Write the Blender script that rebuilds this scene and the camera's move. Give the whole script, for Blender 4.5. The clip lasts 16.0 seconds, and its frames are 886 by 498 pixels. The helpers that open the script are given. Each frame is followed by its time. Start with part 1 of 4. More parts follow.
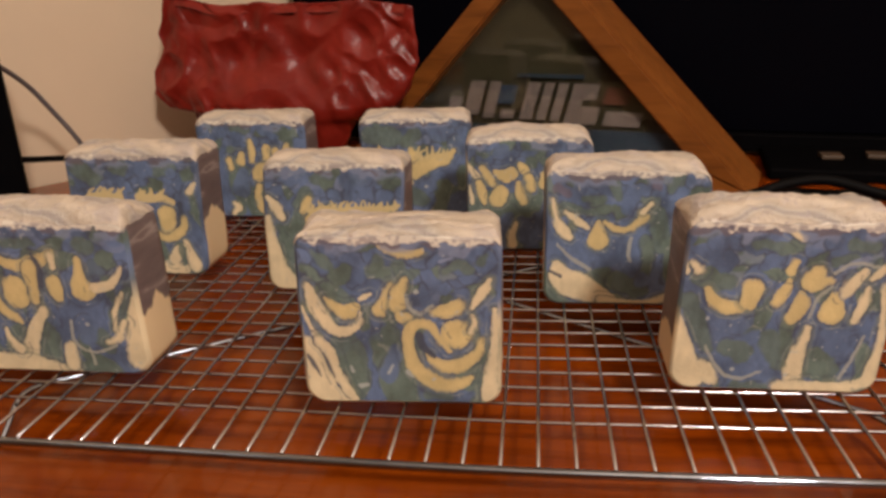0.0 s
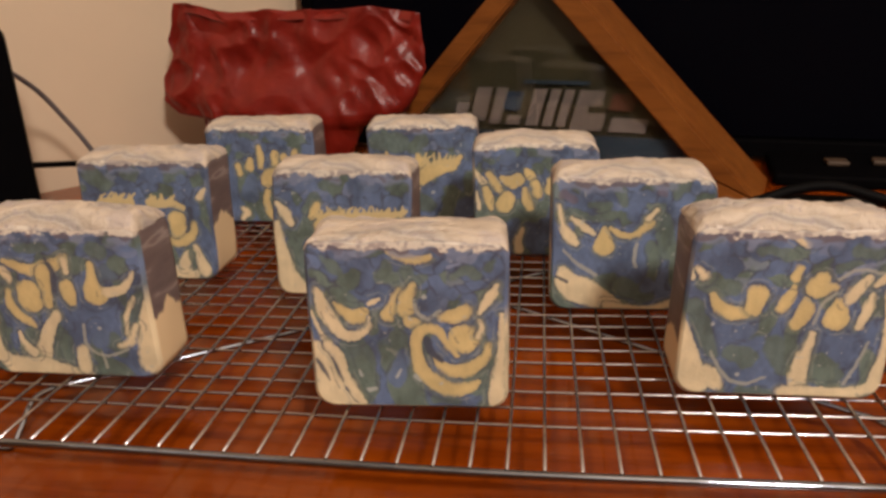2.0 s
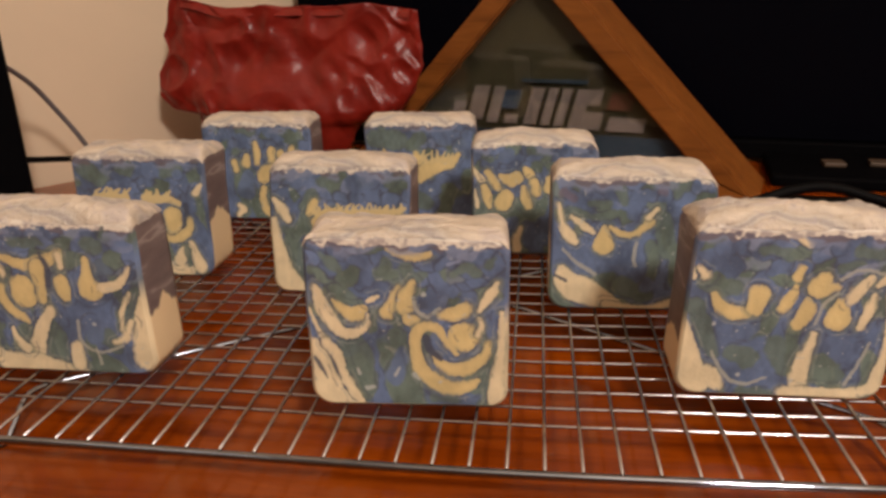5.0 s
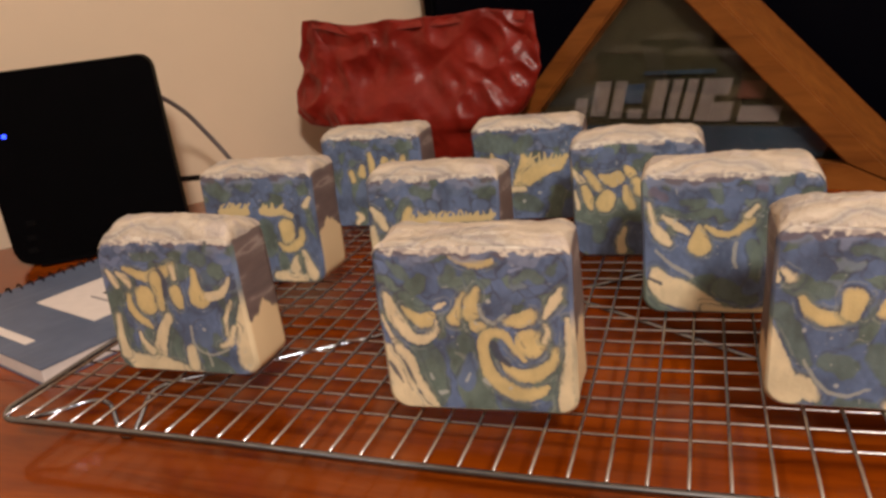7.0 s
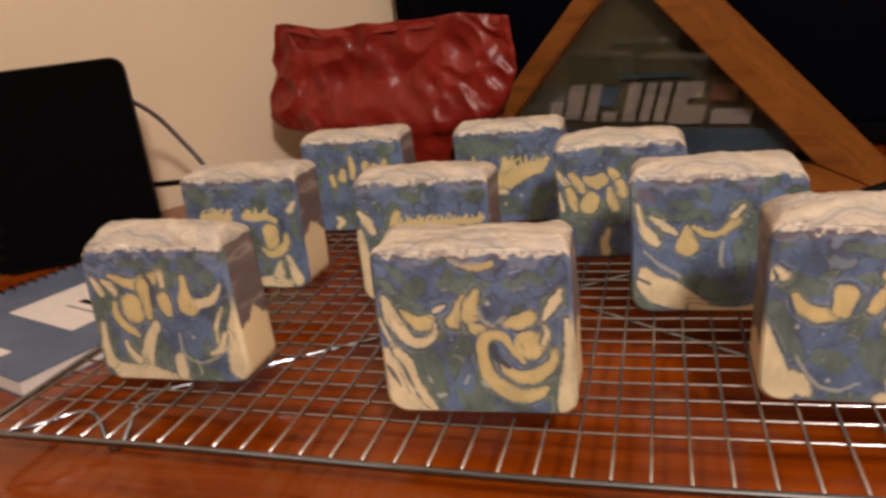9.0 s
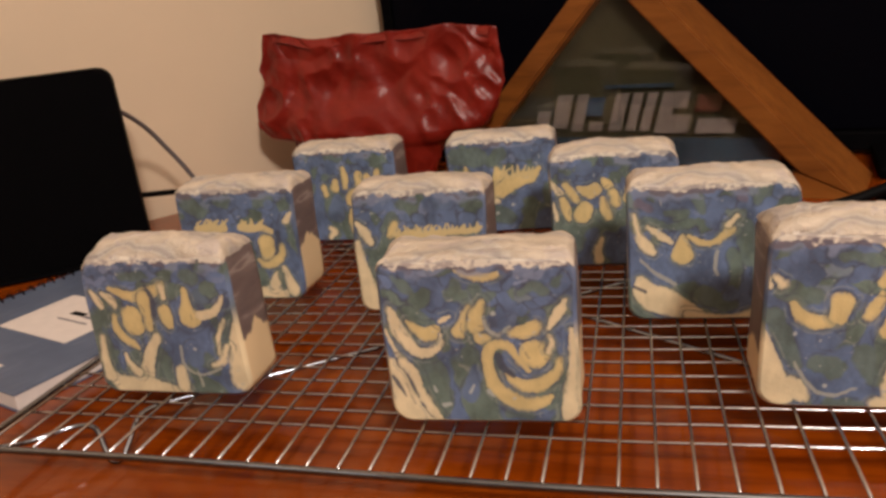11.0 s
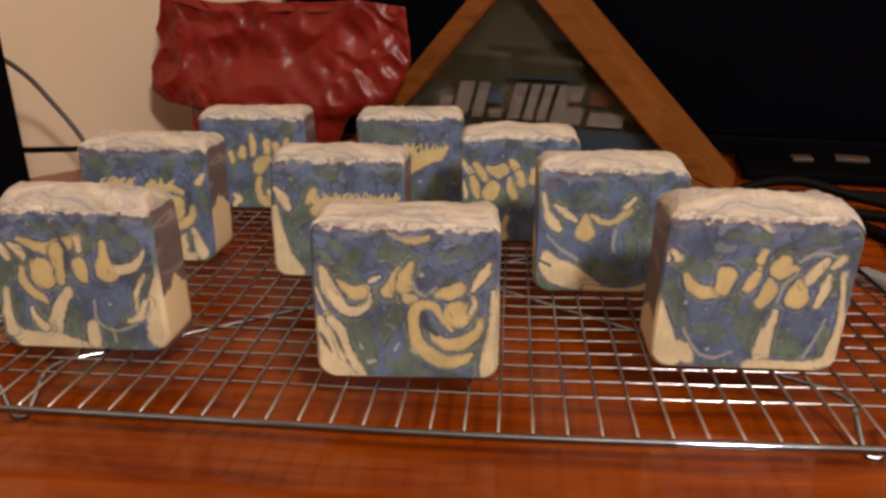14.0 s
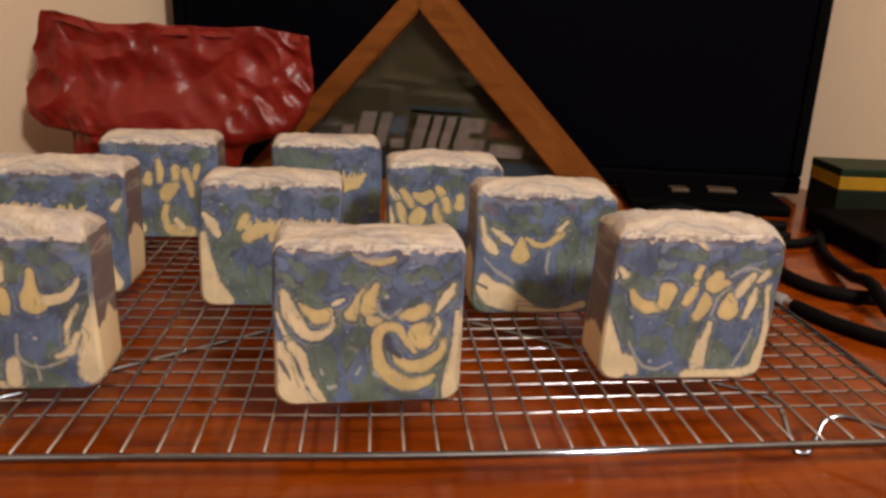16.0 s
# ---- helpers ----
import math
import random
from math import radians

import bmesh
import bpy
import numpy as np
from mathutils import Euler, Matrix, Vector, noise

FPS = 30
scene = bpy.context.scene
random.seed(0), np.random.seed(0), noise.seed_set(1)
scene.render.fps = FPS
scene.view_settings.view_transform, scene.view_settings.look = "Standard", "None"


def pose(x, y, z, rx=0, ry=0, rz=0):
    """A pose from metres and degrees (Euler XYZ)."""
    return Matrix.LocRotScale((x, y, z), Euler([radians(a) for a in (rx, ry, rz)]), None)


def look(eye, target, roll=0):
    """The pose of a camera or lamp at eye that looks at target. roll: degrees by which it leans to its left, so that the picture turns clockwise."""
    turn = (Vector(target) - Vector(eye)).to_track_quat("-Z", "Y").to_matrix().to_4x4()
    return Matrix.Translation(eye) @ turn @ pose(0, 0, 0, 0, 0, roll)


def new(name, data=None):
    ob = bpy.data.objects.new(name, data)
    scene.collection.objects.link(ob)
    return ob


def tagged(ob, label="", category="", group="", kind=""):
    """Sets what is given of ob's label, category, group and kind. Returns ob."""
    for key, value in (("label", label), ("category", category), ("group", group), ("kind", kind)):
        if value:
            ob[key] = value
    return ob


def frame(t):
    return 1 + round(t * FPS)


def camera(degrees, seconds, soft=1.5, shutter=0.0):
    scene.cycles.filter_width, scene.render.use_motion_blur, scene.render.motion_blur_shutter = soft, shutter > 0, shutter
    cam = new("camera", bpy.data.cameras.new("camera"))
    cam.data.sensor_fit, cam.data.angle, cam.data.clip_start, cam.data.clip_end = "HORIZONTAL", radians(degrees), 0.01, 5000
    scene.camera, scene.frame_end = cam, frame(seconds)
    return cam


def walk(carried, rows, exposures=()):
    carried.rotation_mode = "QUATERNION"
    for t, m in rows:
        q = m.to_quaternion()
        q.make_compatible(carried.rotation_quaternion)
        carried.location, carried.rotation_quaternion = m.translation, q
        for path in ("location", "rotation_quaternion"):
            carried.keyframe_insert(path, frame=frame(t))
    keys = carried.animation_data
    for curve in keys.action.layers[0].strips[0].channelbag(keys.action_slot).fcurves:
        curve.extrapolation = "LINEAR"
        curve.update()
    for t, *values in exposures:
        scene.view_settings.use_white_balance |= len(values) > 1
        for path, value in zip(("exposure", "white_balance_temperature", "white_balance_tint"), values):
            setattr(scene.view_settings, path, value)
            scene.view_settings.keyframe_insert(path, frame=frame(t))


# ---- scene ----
cam = camera(62.02, 16.0, soft=3.0, shutter=0.5)
PATH = [
    (0, (0.0476, -0.2293, 0.1687), (-0.0012, 0.1430, 0.0310), -1.89),
    (0.5, (0.0491, -0.2295, 0.1705), (-0.0040, 0.1434, 0.0359), -2.25),
    (1, (0.0486, -0.2306, 0.1711), (-0.0012, 0.1427, 0.0363), -2.14),
    (1.5, (0.0478, -0.2320, 0.1720), (-0.0053, 0.1412, 0.0382), -2.47),
    (2, (0.0472, -0.2324, 0.1702), (-0.0046, 0.1405, 0.0350), -1.93),
    (2.5, (0.0468, -0.2335, 0.1734), (-0.0082, 0.1389, 0.0381), -2.68),
    (3, (0.0460, -0.2351, 0.1721), (-0.0114, 0.1374, 0.0381), -2.57),
    (5.5, (0.0447, -0.2301, 0.1686), (-0.0028, 0.1429, 0.0321), -1.22),
    (6, (0.0504, -0.2365, 0.1731), (-0.0188, 0.1298, 0.0282), -1.98),
    (6.5, (0.0695, -0.2346, 0.1720), (-0.0546, 0.1253, 0.0494), -5.33),
    (7, (0.0799, -0.2246, 0.1698), (-0.0542, 0.1293, 0.0402), -7.12),
    (7.5, (0.0760, -0.2291, 0.1765), (-0.0480, 0.1332, 0.0609), -8.08),
    (8, (0.0694, -0.2278, 0.1720), (-0.0531, 0.1292, 0.0394), -7.53),
    (8.5, (0.0691, -0.2294, 0.1729), (-0.0573, 0.1276, 0.0441), -8.29),
    (9, (0.0680, -0.2286, 0.1711), (-0.0475, 0.1316, 0.0412), -6.87),
    (9.2, (0.0651, -0.2276, 0.1689), (-0.0378, 0.1358, 0.0370), -5.76),
    (11.3, (0.0594, -0.2349, 0.1754), (-0.0450, 0.1302, 0.0497), -6.63),
    (11.5, (0.0595, -0.2356, 0.1757), (-0.0445, 0.1311, 0.0546), -6.11),
    (12, (0.0640, -0.2390, 0.1766), (-0.0232, 0.1257, 0.0374), -4.28),
    (12.5, (0.0556, -0.2490, 0.1784), (-0.0160, 0.1167, 0.0332), -3.75),
    (13, (0.0468, -0.2563, 0.1789), (-0.0052, 0.1144, 0.0379), -2.39),
    (13.5, (0.0416, -0.2592, 0.1765), (-0.0106, 0.1143, 0.0431), -2.01),
    (14, (0.0407, -0.2545, 0.1732), (0.0037, 0.1188, 0.0344), -0.61),
    (14.5, (0.0290, -0.2713, 0.1706), (-0.0136, 0.1030, 0.0361), -0.55),
    (15, (0.0100, -0.2654, 0.1692), (0.0077, 0.1134, 0.0408), 2.28),
    (15.5, (0.0022, -0.2643, 0.1701), (0.0354, 0.1138, 0.0438), 3.74),
    (16, (0.0008, -0.2585, 0.1683), (0.0385, 0.1212, 0.0483), 2.16),
]
EXPOSURES = [(0, -0.05), (3, -0.05), (5.5, -0.01), (7, -0.02), (9.2, -0.01), (11.3, -0.02), (12.5, -0.10), (15, -0.09), (16, -0.02)]
walk(cam, [(t, look(eye, target, roll)) for t, eye, target, roll in PATH], EXPOSURES)

# ---- world and lights ----
world = bpy.data.worlds.new("world")
scene.world = world
world.use_nodes = True
world.node_tree.nodes["Background"].inputs[0].default_value = (1.0, 0.75, 0.5, 1)
world.node_tree.nodes["Background"].inputs[1].default_value = 0.004


def lamp(name, kind, m, power, colour, size):
    data = bpy.data.lights.new(name, kind)
    data.energy, data.color = power, colour
    if kind == "AREA":
        data.size = size
    else:
        data.shadow_soft_size = size
    ob = new(name, data)
    ob.matrix_world = m
    return ob


lamp("room_lamp", "POINT", pose(0.585, -0.98, 1.07), 81, (1.0, 0.868, 0.785), 0.09)
# unseen soft fill, added to put a sheen on the left cross wires
lamp("fill_lamp", "AREA", pose(-1.1, -1.1, 1.62), 2.0, (1.0, 0.86, 0.74), 0.6)


# ---- materials ----
class Nodes:
    """A small builder for node materials."""

    def __init__(self, name):
        self.mat = bpy.data.materials.new(name)
        self.mat.use_nodes = True
        self.tree = self.mat.node_tree
        self.bsdf = self.tree.nodes["Principled BSDF"]

    def add(self, kind, **props):
        n = self.tree.nodes.new(kind)
        for k, v in props.items():
            setattr(n, k, v)
        return n

    def link(self, a, b):
        self.tree.links.new(a, b)

    def put(self, socket, value):
        if isinstance(value, bpy.types.NodeSocket):
            self.link(value, socket)
        else:
            socket.default_value = value

    def coords(self, scale=(1, 1, 1), kind="Object"):
        c = self.add("ShaderNodeTexCoord")
        m = self.add("ShaderNodeMapping")
        m.inputs["Scale"].default_value = scale
        self.link(c.outputs[kind], m.inputs["Vector"])
        return m.outputs["Vector"]

    def noise(self, vec, scale, detail=3.0, rough=0.55, distortion=0.0, colour=False):
        n = self.add("ShaderNodeTexNoise")
        self.put(n.inputs["Vector"], vec)
        n.inputs["Scale"].default_value = scale
        n.inputs["Detail"].default_value = detail
        n.inputs["Roughness"].default_value = rough
        n.inputs["Distortion"].default_value = distortion
        return n.outputs["Color" if colour else "Fac"]

    def math(self, op, a, b=0.0, c=0.0):
        n = self.add("ShaderNodeMath", operation=op)
        for s, v in zip(n.inputs, (a, b, c)):
            self.put(s, v)
        return n.outputs[0]

    def ramp(self, fac, stops, mode="LINEAR"):
        n = self.add("ShaderNodeValToRGB")
        n.color_ramp.interpolation = mode
        e = n.color_ramp.elements
        while len(e) < len(stops):
            e.new(0.5)
        for x, (p, col) in zip(e, stops):
            x.position = p
            x.color = (*col, 1) if len(col) == 3 else col
        self.put(n.inputs["Fac"], fac)
        return n.outputs["Color"]

    def mix(self, fac, a, b):
        n = self.add("ShaderNodeMix", data_type="RGBA")
        self.put(n.inputs[0], fac)
        for s, v in ((n.inputs[6], a), (n.inputs[7], b)):
            self.put(s, (*v, 1) if isinstance(v, tuple) and len(v) == 3 else v)
        return n.outputs[2]

    def step(self, x, lo, hi):
        n = self.add("ShaderNodeMapRange", interpolation_type="SMOOTHSTEP")
        self.put(n.inputs["Value"], x)
        n.inputs["From Min"].default_value, n.inputs["From Max"].default_value = lo, hi
        return n.outputs["Result"]

    def bump(self, height, strength, distance):
        n = self.add("ShaderNodeBump")
        n.inputs["Strength"].default_value, n.inputs["Distance"].default_value = strength, distance
        self.put(n.inputs["Height"], height)
        self.link(n.outputs["Normal"], self.bsdf.inputs["Normal"])

    def set(self, colour=None, rough=None, metal=None, spec=None, coat=None, coat_rough=None):
        for key, v in (("Base Color", colour), ("Roughness", rough), ("Metallic", metal), ("Specular IOR Level", spec), ("Coat Weight", coat), ("Coat Roughness", coat_rough)):
            if v is not None:
                self.put(self.bsdf.inputs[key], (*v, 1) if isinstance(v, tuple) else v)
        return self.mat


CREAM, YELLOW = (0.70, 0.580, 0.365), (0.61, 0.475, 0.215)
BLUE, GREEN, SLATE = (0.092, 0.135, 0.238), (0.102, 0.142, 0.121), (0.050, 0.060, 0.092)
DYES = {"c": CREAM, "y": YELLOW, "b": BLUE, "g": GREEN, "k": (0.205, 0.245, 0.355), "p": (0.125, 0.108, 0.15), "t": (0.40, 0.40, 0.33), "d": SLATE, "f": (0.45, 0.47, 0.44), "l": (0.60, 0.48, 0.235)}


def swirl_material():
    """The cut face of a bar: its dyes, with a fine grain and a thin dull bloom."""
    n = Nodes("swirled_soap")
    dye = n.add("ShaderNodeVertexColor", layer_name="dye").outputs["Color"]
    p = n.coords()
    fine = n.noise(p, 900, 3.0)
    col = n.mix(n.math("MULTIPLY", n.step(fine, 0.55, 0.8), 0.14), dye, (0.40, 0.38, 0.36))
    bloom = n.math("MULTIPLY", n.math("MULTIPLY_ADD", n.noise(p, 55, 4.0, 0.65), 1.6, 0.2), 0.03)
    col = n.mix(bloom, col, (0.58, 0.56, 0.52))
    n.bump(n.math("ADD", fine, n.math("MULTIPLY", n.noise(p, 160, 2.0), 2.0)), 0.25, 0.0006)
    return n.set(col, n.math("MULTIPLY_ADD", fine, 0.2, 0.38), spec=0.35)


def soap_side_material(name, cut):
    """The moulded ends of a bar: dull plum above, cream below, meeting in slanting teeth."""
    n = Nodes(name)
    tc = n.add("ShaderNodeTexCoord").outputs["Object"]
    xyz = n.add("ShaderNodeSeparateXYZ")
    n.link(tc, xyz.inputs[0])
    y, z = n.math("MULTIPLY", xyz.outputs[1], 1000.0), n.math("MULTIPLY", xyz.outputs[2], 1000.0)
    teeth = n.math("MULTIPLY", n.math("PINGPONG", n.math("MULTIPLY_ADD", y, 1.0, 4.0), 17.0), 0.55)
    rough = n.math("MULTIPLY", n.math("SUBTRACT", n.noise(n.coords((1, 1, 0.35)), 170, 3.0), 0.5), 11.0)
    d = n.math("SUBTRACT", n.math("ADD", z, rough), n.math("ADD", teeth, cut))
    plum = n.ramp(n.noise(n.coords((1, 0.5, 2.5)), 60, 3.0, 0.6), [(0.3, (0.115, 0.085, 0.085)), (0.58, (0.16, 0.12, 0.115)), (0.66, (0.30, 0.25, 0.23)), (0.75, (0.17, 0.125, 0.12))])
    col = n.mix(n.step(d, -0.9, 1.3), (0.72, 0.56, 0.34), plum)
    fine = n.noise(tc, 800, 3.0)
    n.bump(fine, 0.2, 0.0005)
    return n.set(col, 0.45, spec=0.35)


def soap_top_material():
    n = Nodes("soap_crust")
    tc = n.coords((1, 1.6, 1))
    rings = n.add("ShaderNodeTexWave", wave_type="RINGS")
    n.link(tc, rings.inputs["Vector"])
    rings.inputs["Scale"].default_value = 34
    rings.inputs["Distortion"].default_value = 14
    rings.inputs["Detail"].default_value = 2
    rings.inputs["Detail Scale"].default_value = 0.6
    lines = rings.outputs["Fac"]
    col = n.ramp(lines, [(0.0, (0.36, 0.32, 0.29)), (0.14, (0.50, 0.45, 0.38)), (0.40, (0.455, 0.385, 0.305)), (1.0, (0.59, 0.505, 0.40))])
    col = n.mix(n.math("MULTIPLY", n.step(n.noise(tc, 75, 3.0, 0.6, 0.6), 0.52, 0.64), 0.6), col, (0.46, 0.40, 0.38))
    col = n.mix(n.math("MULTIPLY", n.step(n.noise(tc, 210, 3.0, 0.6, 0.8), 0.58, 0.68), 0.55), col, (0.34, 0.29, 0.31))
    pits = n.noise(tc, 330, 4.0, 0.65)
    n.bump(n.math("ADD", n.math("MULTIPLY", lines, 0.7), n.math("MULTIPLY", pits, 2.4)), 0.55, 0.0015)
    return n.set(col, n.math("MULTIPLY_ADD", pits, 0.3, 0.34), spec=0.45)


def wood_material(name, dark, mid, light, grain, rough, coat, stretch):
    n = Nodes(name)
    v = n.coords(stretch)
    g = n.noise(v, grain, 5.0, 0.6, 0.8)
    big = n.noise(n.coords((1, 1, 1)), 6.0, 2.0)
    col = n.ramp(g, [(0.30, dark), (0.5, mid), (0.72, light)])
    col = n.mix(n.math("MULTIPLY", n.step(big, 0.45, 0.7), 0.35), col, dark)
    n.bump(g, 0.06, 0.001)
    wear = n.math("MULTIPLY_ADD", n.noise(n.coords(), 45, 4.0), 0.16, rough)
    return n.set(col, wear, spec=0.22, coat=coat, coat_rough=0.06)


def plain(name, colour, rough=0.5, metal=0.0, var=0.15, scale=40.0, bump=0.0, spec=None):
    n = Nodes(name)
    f = n.noise(n.coords(), scale, 4.0)
    col = n.ramp(f, [(0.25, tuple(c * (1 - var) for c in colour)), (0.75, tuple(min(1, c * (1 + var)) for c in colour))])
    if bump:
        n.bump(n.noise(n.coords(), scale * 6, 3.0), 0.3, bump)
    return n.set(col, n.math("MULTIPLY_ADD", f, 0.12, rough - 0.06), metal, spec)


def bag_material():
    n = Nodes("red_plastic_film")
    f = n.noise(n.coords(), 22, 4.0, 0.6, 0.7)
    col = n.ramp(f, [(0.3, (0.118, 0.007, 0.004)), (0.52, (0.180, 0.011, 0.006)), (0.75, (0.25, 0.020, 0.011))])
    n.bump(n.noise(n.coords(), 150, 3.0, 0.6, 1.2), 0.35, 0.0008)
    return n.set(col, n.math("MULTIPLY_ADD", f, 0.18, 0.25), spec=0.32)


def cover_material():
    """Blue card with long pale scuffs and fine speckles."""
    n = Nodes("blue_card_cover")
    scuff = n.step(n.noise(n.coords((260, 22, 22)), 1.0, 4.0, 0.7), 0.54, 0.72)
    speck = n.noise(n.coords(), 700, 2.0)
    col = n.ramp(n.noise(n.coords(), 45, 3.0), [(0.3, (0.078, 0.104, 0.165)), (0.7, (0.105, 0.138, 0.212))])
    col = n.mix(n.math("MULTIPLY", scuff, 0.4), col, (0.20, 0.235, 0.31))
    col = n.mix(n.math("MULTIPLY", n.step(speck, 0.6, 0.75), 0.35), col, (0.05, 0.065, 0.10))
    n.bump(scuff, 0.2, 0.0003)
    return n.set(col, 0.5, spec=0.4)


def fabric_material(name, colour):
    n = Nodes(name)
    v = n.coords()
    weave = n.add("ShaderNodeTexWave")
    n.link(v, weave.inputs["Vector"])
    weave.inputs["Scale"].default_value = 420
    f = n.noise(v, 25, 4.0)
    col = n.ramp(f, [(0.3, tuple(c * 0.75 for c in colour)), (0.7, tuple(c * 1.2 for c in colour))])
    n.bump(weave.outputs["Fac"], 0.25, 0.0005)
    return n.set(col, 0.9, spec=0.1)


def glass_material():
    n = Nodes("clear_pane")
    n.bsdf.inputs["Transmission Weight"].default_value = 1.0
    n.bsdf.inputs["IOR"].default_value = 1.45
    smudge = n.math("MULTIPLY_ADD", n.noise(n.coords(), 30, 4.0), 0.05, 0.0)
    return n.set((0.98, 0.98, 0.98), smudge)


TABLE = wood_material("varnished_redwood", (0.100, 0.0148, 0.0009), (0.200, 0.0345, 0.0012), (0.268, 0.0525, 0.0018), 16, 0.10, 0.22, (0.5, 4, 2))
CASEWOOD = wood_material("honey_oak", (0.13, 0.040, 0.007), (0.205, 0.067, 0.012), (0.265, 0.094, 0.018), 14, 0.36, 0.15, (0.8, 6, 6))
WIRE = plain("chrome_wire", (0.37, 0.335, 0.325), 0.20, 1.0, 0.12, 120)
WIRE.node_tree.nodes["Principled BSDF"].inputs["Coat Weight"].default_value = 0.8
WIRE.node_tree.nodes["Principled BSDF"].inputs["Coat Roughness"].default_value = 0.06
BRACEWIRE = plain("chrome_brace", (0.25, 0.265, 0.30), 0.16, 1.0, 0.12, 90)
RIMWIRE = plain("chrome_rim", (0.25, 0.27, 0.31), 0.085, 1.0, 0.15, 90)
WALL = plain("cream_wall_paint", (0.63, 0.495, 0.352), 0.7, 0.0, 0.04, 9, 0.0006)
CEILING = plain("white_ceiling_paint", (0.60, 0.54, 0.46), 0.8, 0.0, 0.03, 9)
FLOOR = wood_material("dark_floor_boards", (0.05, 0.025, 0.012), (0.09, 0.045, 0.02), (0.13, 0.07, 0.03), 10, 0.4, 0.1, (0.4, 6, 1))
BLACK = plain("black_plastic", (0.0019, 0.0017, 0.0021), 0.65, 0.0, 0.2, 60, 0.0, 0.022)
GLOSS = plain("black_screen", (0.0017, 0.0017, 0.0034), 0.25, 0.0, 0.1, 5, 0.0, 0.045)
CABLE = plain("black_cable_sheath", (0.0030, 0.0028, 0.0030), 0.6, 0.0, 0.2, 50, 0.0, 0.06)
GREYCABLE = plain("grey_cable_sheath", (0.13, 0.115, 0.12), 0.45, 0.0, 0.2, 50)
GREYPLUG = plain("grey_plug_plastic", (0.20, 0.20, 0.21), 0.4, 0.0, 0.15, 60)
BAG = bag_material()
SHIRT = fabric_material("olive_cotton", (0.025, 0.0215, 0.010))
SHIRTLOW = fabric_material("navy_cotton", (0.016, 0.026, 0.036))
PRINT = fabric_material("pale_grey_print", (0.112, 0.090, 0.076))
PRINTBLUE = fabric_material("blue_print", (0.022, 0.034, 0.050))
PRINTRED = fabric_material("red_print", (0.060, 0.020, 0.012))
GLASS = glass_material()
COVER = cover_material()
PAPER = plain("white_paper", (0.66, 0.61, 0.58), 0.7, 0.0, 0.06, 150)
TAN = plain("tan_surface", (0.06, 0.036, 0.020), 0.6)
INK = plain("grey_ink", (0.14, 0.14, 0.17), 0.6)
CARTONGREEN = plain("dark_green_carton", (0.009, 0.022, 0.008), 0.5, spec=0.15)
CARTONYELLOW = plain("yellow_carton", (0.33, 0.18, 0.010), 0.5, spec=0.2)
CARTONDARK = plain("black_green_carton", (0.0065, 0.0120, 0.0060), 0.5, spec=0.15)
LED = Nodes("blue_led")
LED.bsdf.inputs["Emission Color"].default_value = (0.02, 0.05, 1, 1)
LED.bsdf.inputs["Emission Strength"].default_value = 6
LED = LED.set((0.02, 0.04, 0.5), 0.3)
CRUST = soap_top_material()
SWIRL_FACE = swirl_material()


# ---- mesh helpers ----
def link_mesh(name, bm, mats, smooth=False):
    me = bpy.data.meshes.new(name)
    bmesh.ops.recalc_face_normals(bm, faces=bm.faces)
    bm.to_mesh(me)
    bm.free()
    for m in mats if isinstance(mats, (list, tuple)) else [mats]:
        me.materials.append(m)
    if smooth:
        me.polygons.foreach_set("use_smooth", [True] * len(me.polygons))
    return new(name, me)


def part(name, bm, mat, parent, label="", smooth=False, m=None):
    ob = link_mesh(name, bm, mat, smooth)
    ob.parent = parent
    if m is not None:
        ob.matrix_basis = m
    return tagged(ob, label)


def empty(name, m, label, category, group="", kind=""):
    ob = new(name)
    ob.empty_display_size = 0.02
    ob.matrix_basis = m
    return tagged(ob, label, category, group, kind)


def box(size, at=(0, 0, 0), bevel=0.0, bm=None, segs=2):
    """A box by its size, standing with its base centre at the place given, with rounded edges."""
    own = bmesh.new()
    bmesh.ops.create_cube(own, size=1)
    bmesh.ops.scale(own, vec=size, verts=own.verts)
    if bevel:
        bmesh.ops.bevel(own, geom=own.edges[:], offset=bevel, segments=segs, affect="EDGES", profile=0.5)
    bmesh.ops.translate(own, vec=(at[0], at[1], at[2] + size[2] / 2), verts=own.verts)
    if bm is None:
        return own
    me = bpy.data.meshes.new("tmp")
    own.to_mesh(me)
    own.free()
    bm.from_mesh(me)
    bpy.data.meshes.remove(me)
    return bm


def tube(points, radius, sides=8, bm=None, closed=False, flat=1.0):
    """A round wire along points."""
    bm = bm or bmesh.new()
    pts = [Vector(p) for p in points]
    rings, up = [], None
    for i, p in enumerate(pts):
        a = pts[i - 1] if (i or closed) else p
        b = pts[(i + 1) % len(pts)] if (i + 1 < len(pts) or closed) else p
        d = (b - a).normalized()
        ref = Vector((0, 0, 1)) if abs(d.z) < 0.9 else Vector((0, 1, 0))
        if up is not None:
            ref = up
        side = d.cross(ref).normalized()
        up = side.cross(d).normalized()
        rings.append([bm.verts.new(p + radius * (math.cos(t) * side + flat * math.sin(t) * up)) for t in (2 * math.pi * k / sides for k in range(sides))])
    for i in range(len(rings) if closed else len(rings) - 1):
        r, s = rings[i], rings[(i + 1) % len(rings)]
        for k in range(sides):
            bm.faces.new((r[k], r[(k + 1) % sides], s[(k + 1) % sides], s[k]))
    if not closed:
        bm.faces.new(rings[0][::-1])
        bm.faces.new(rings[-1])
    return bm


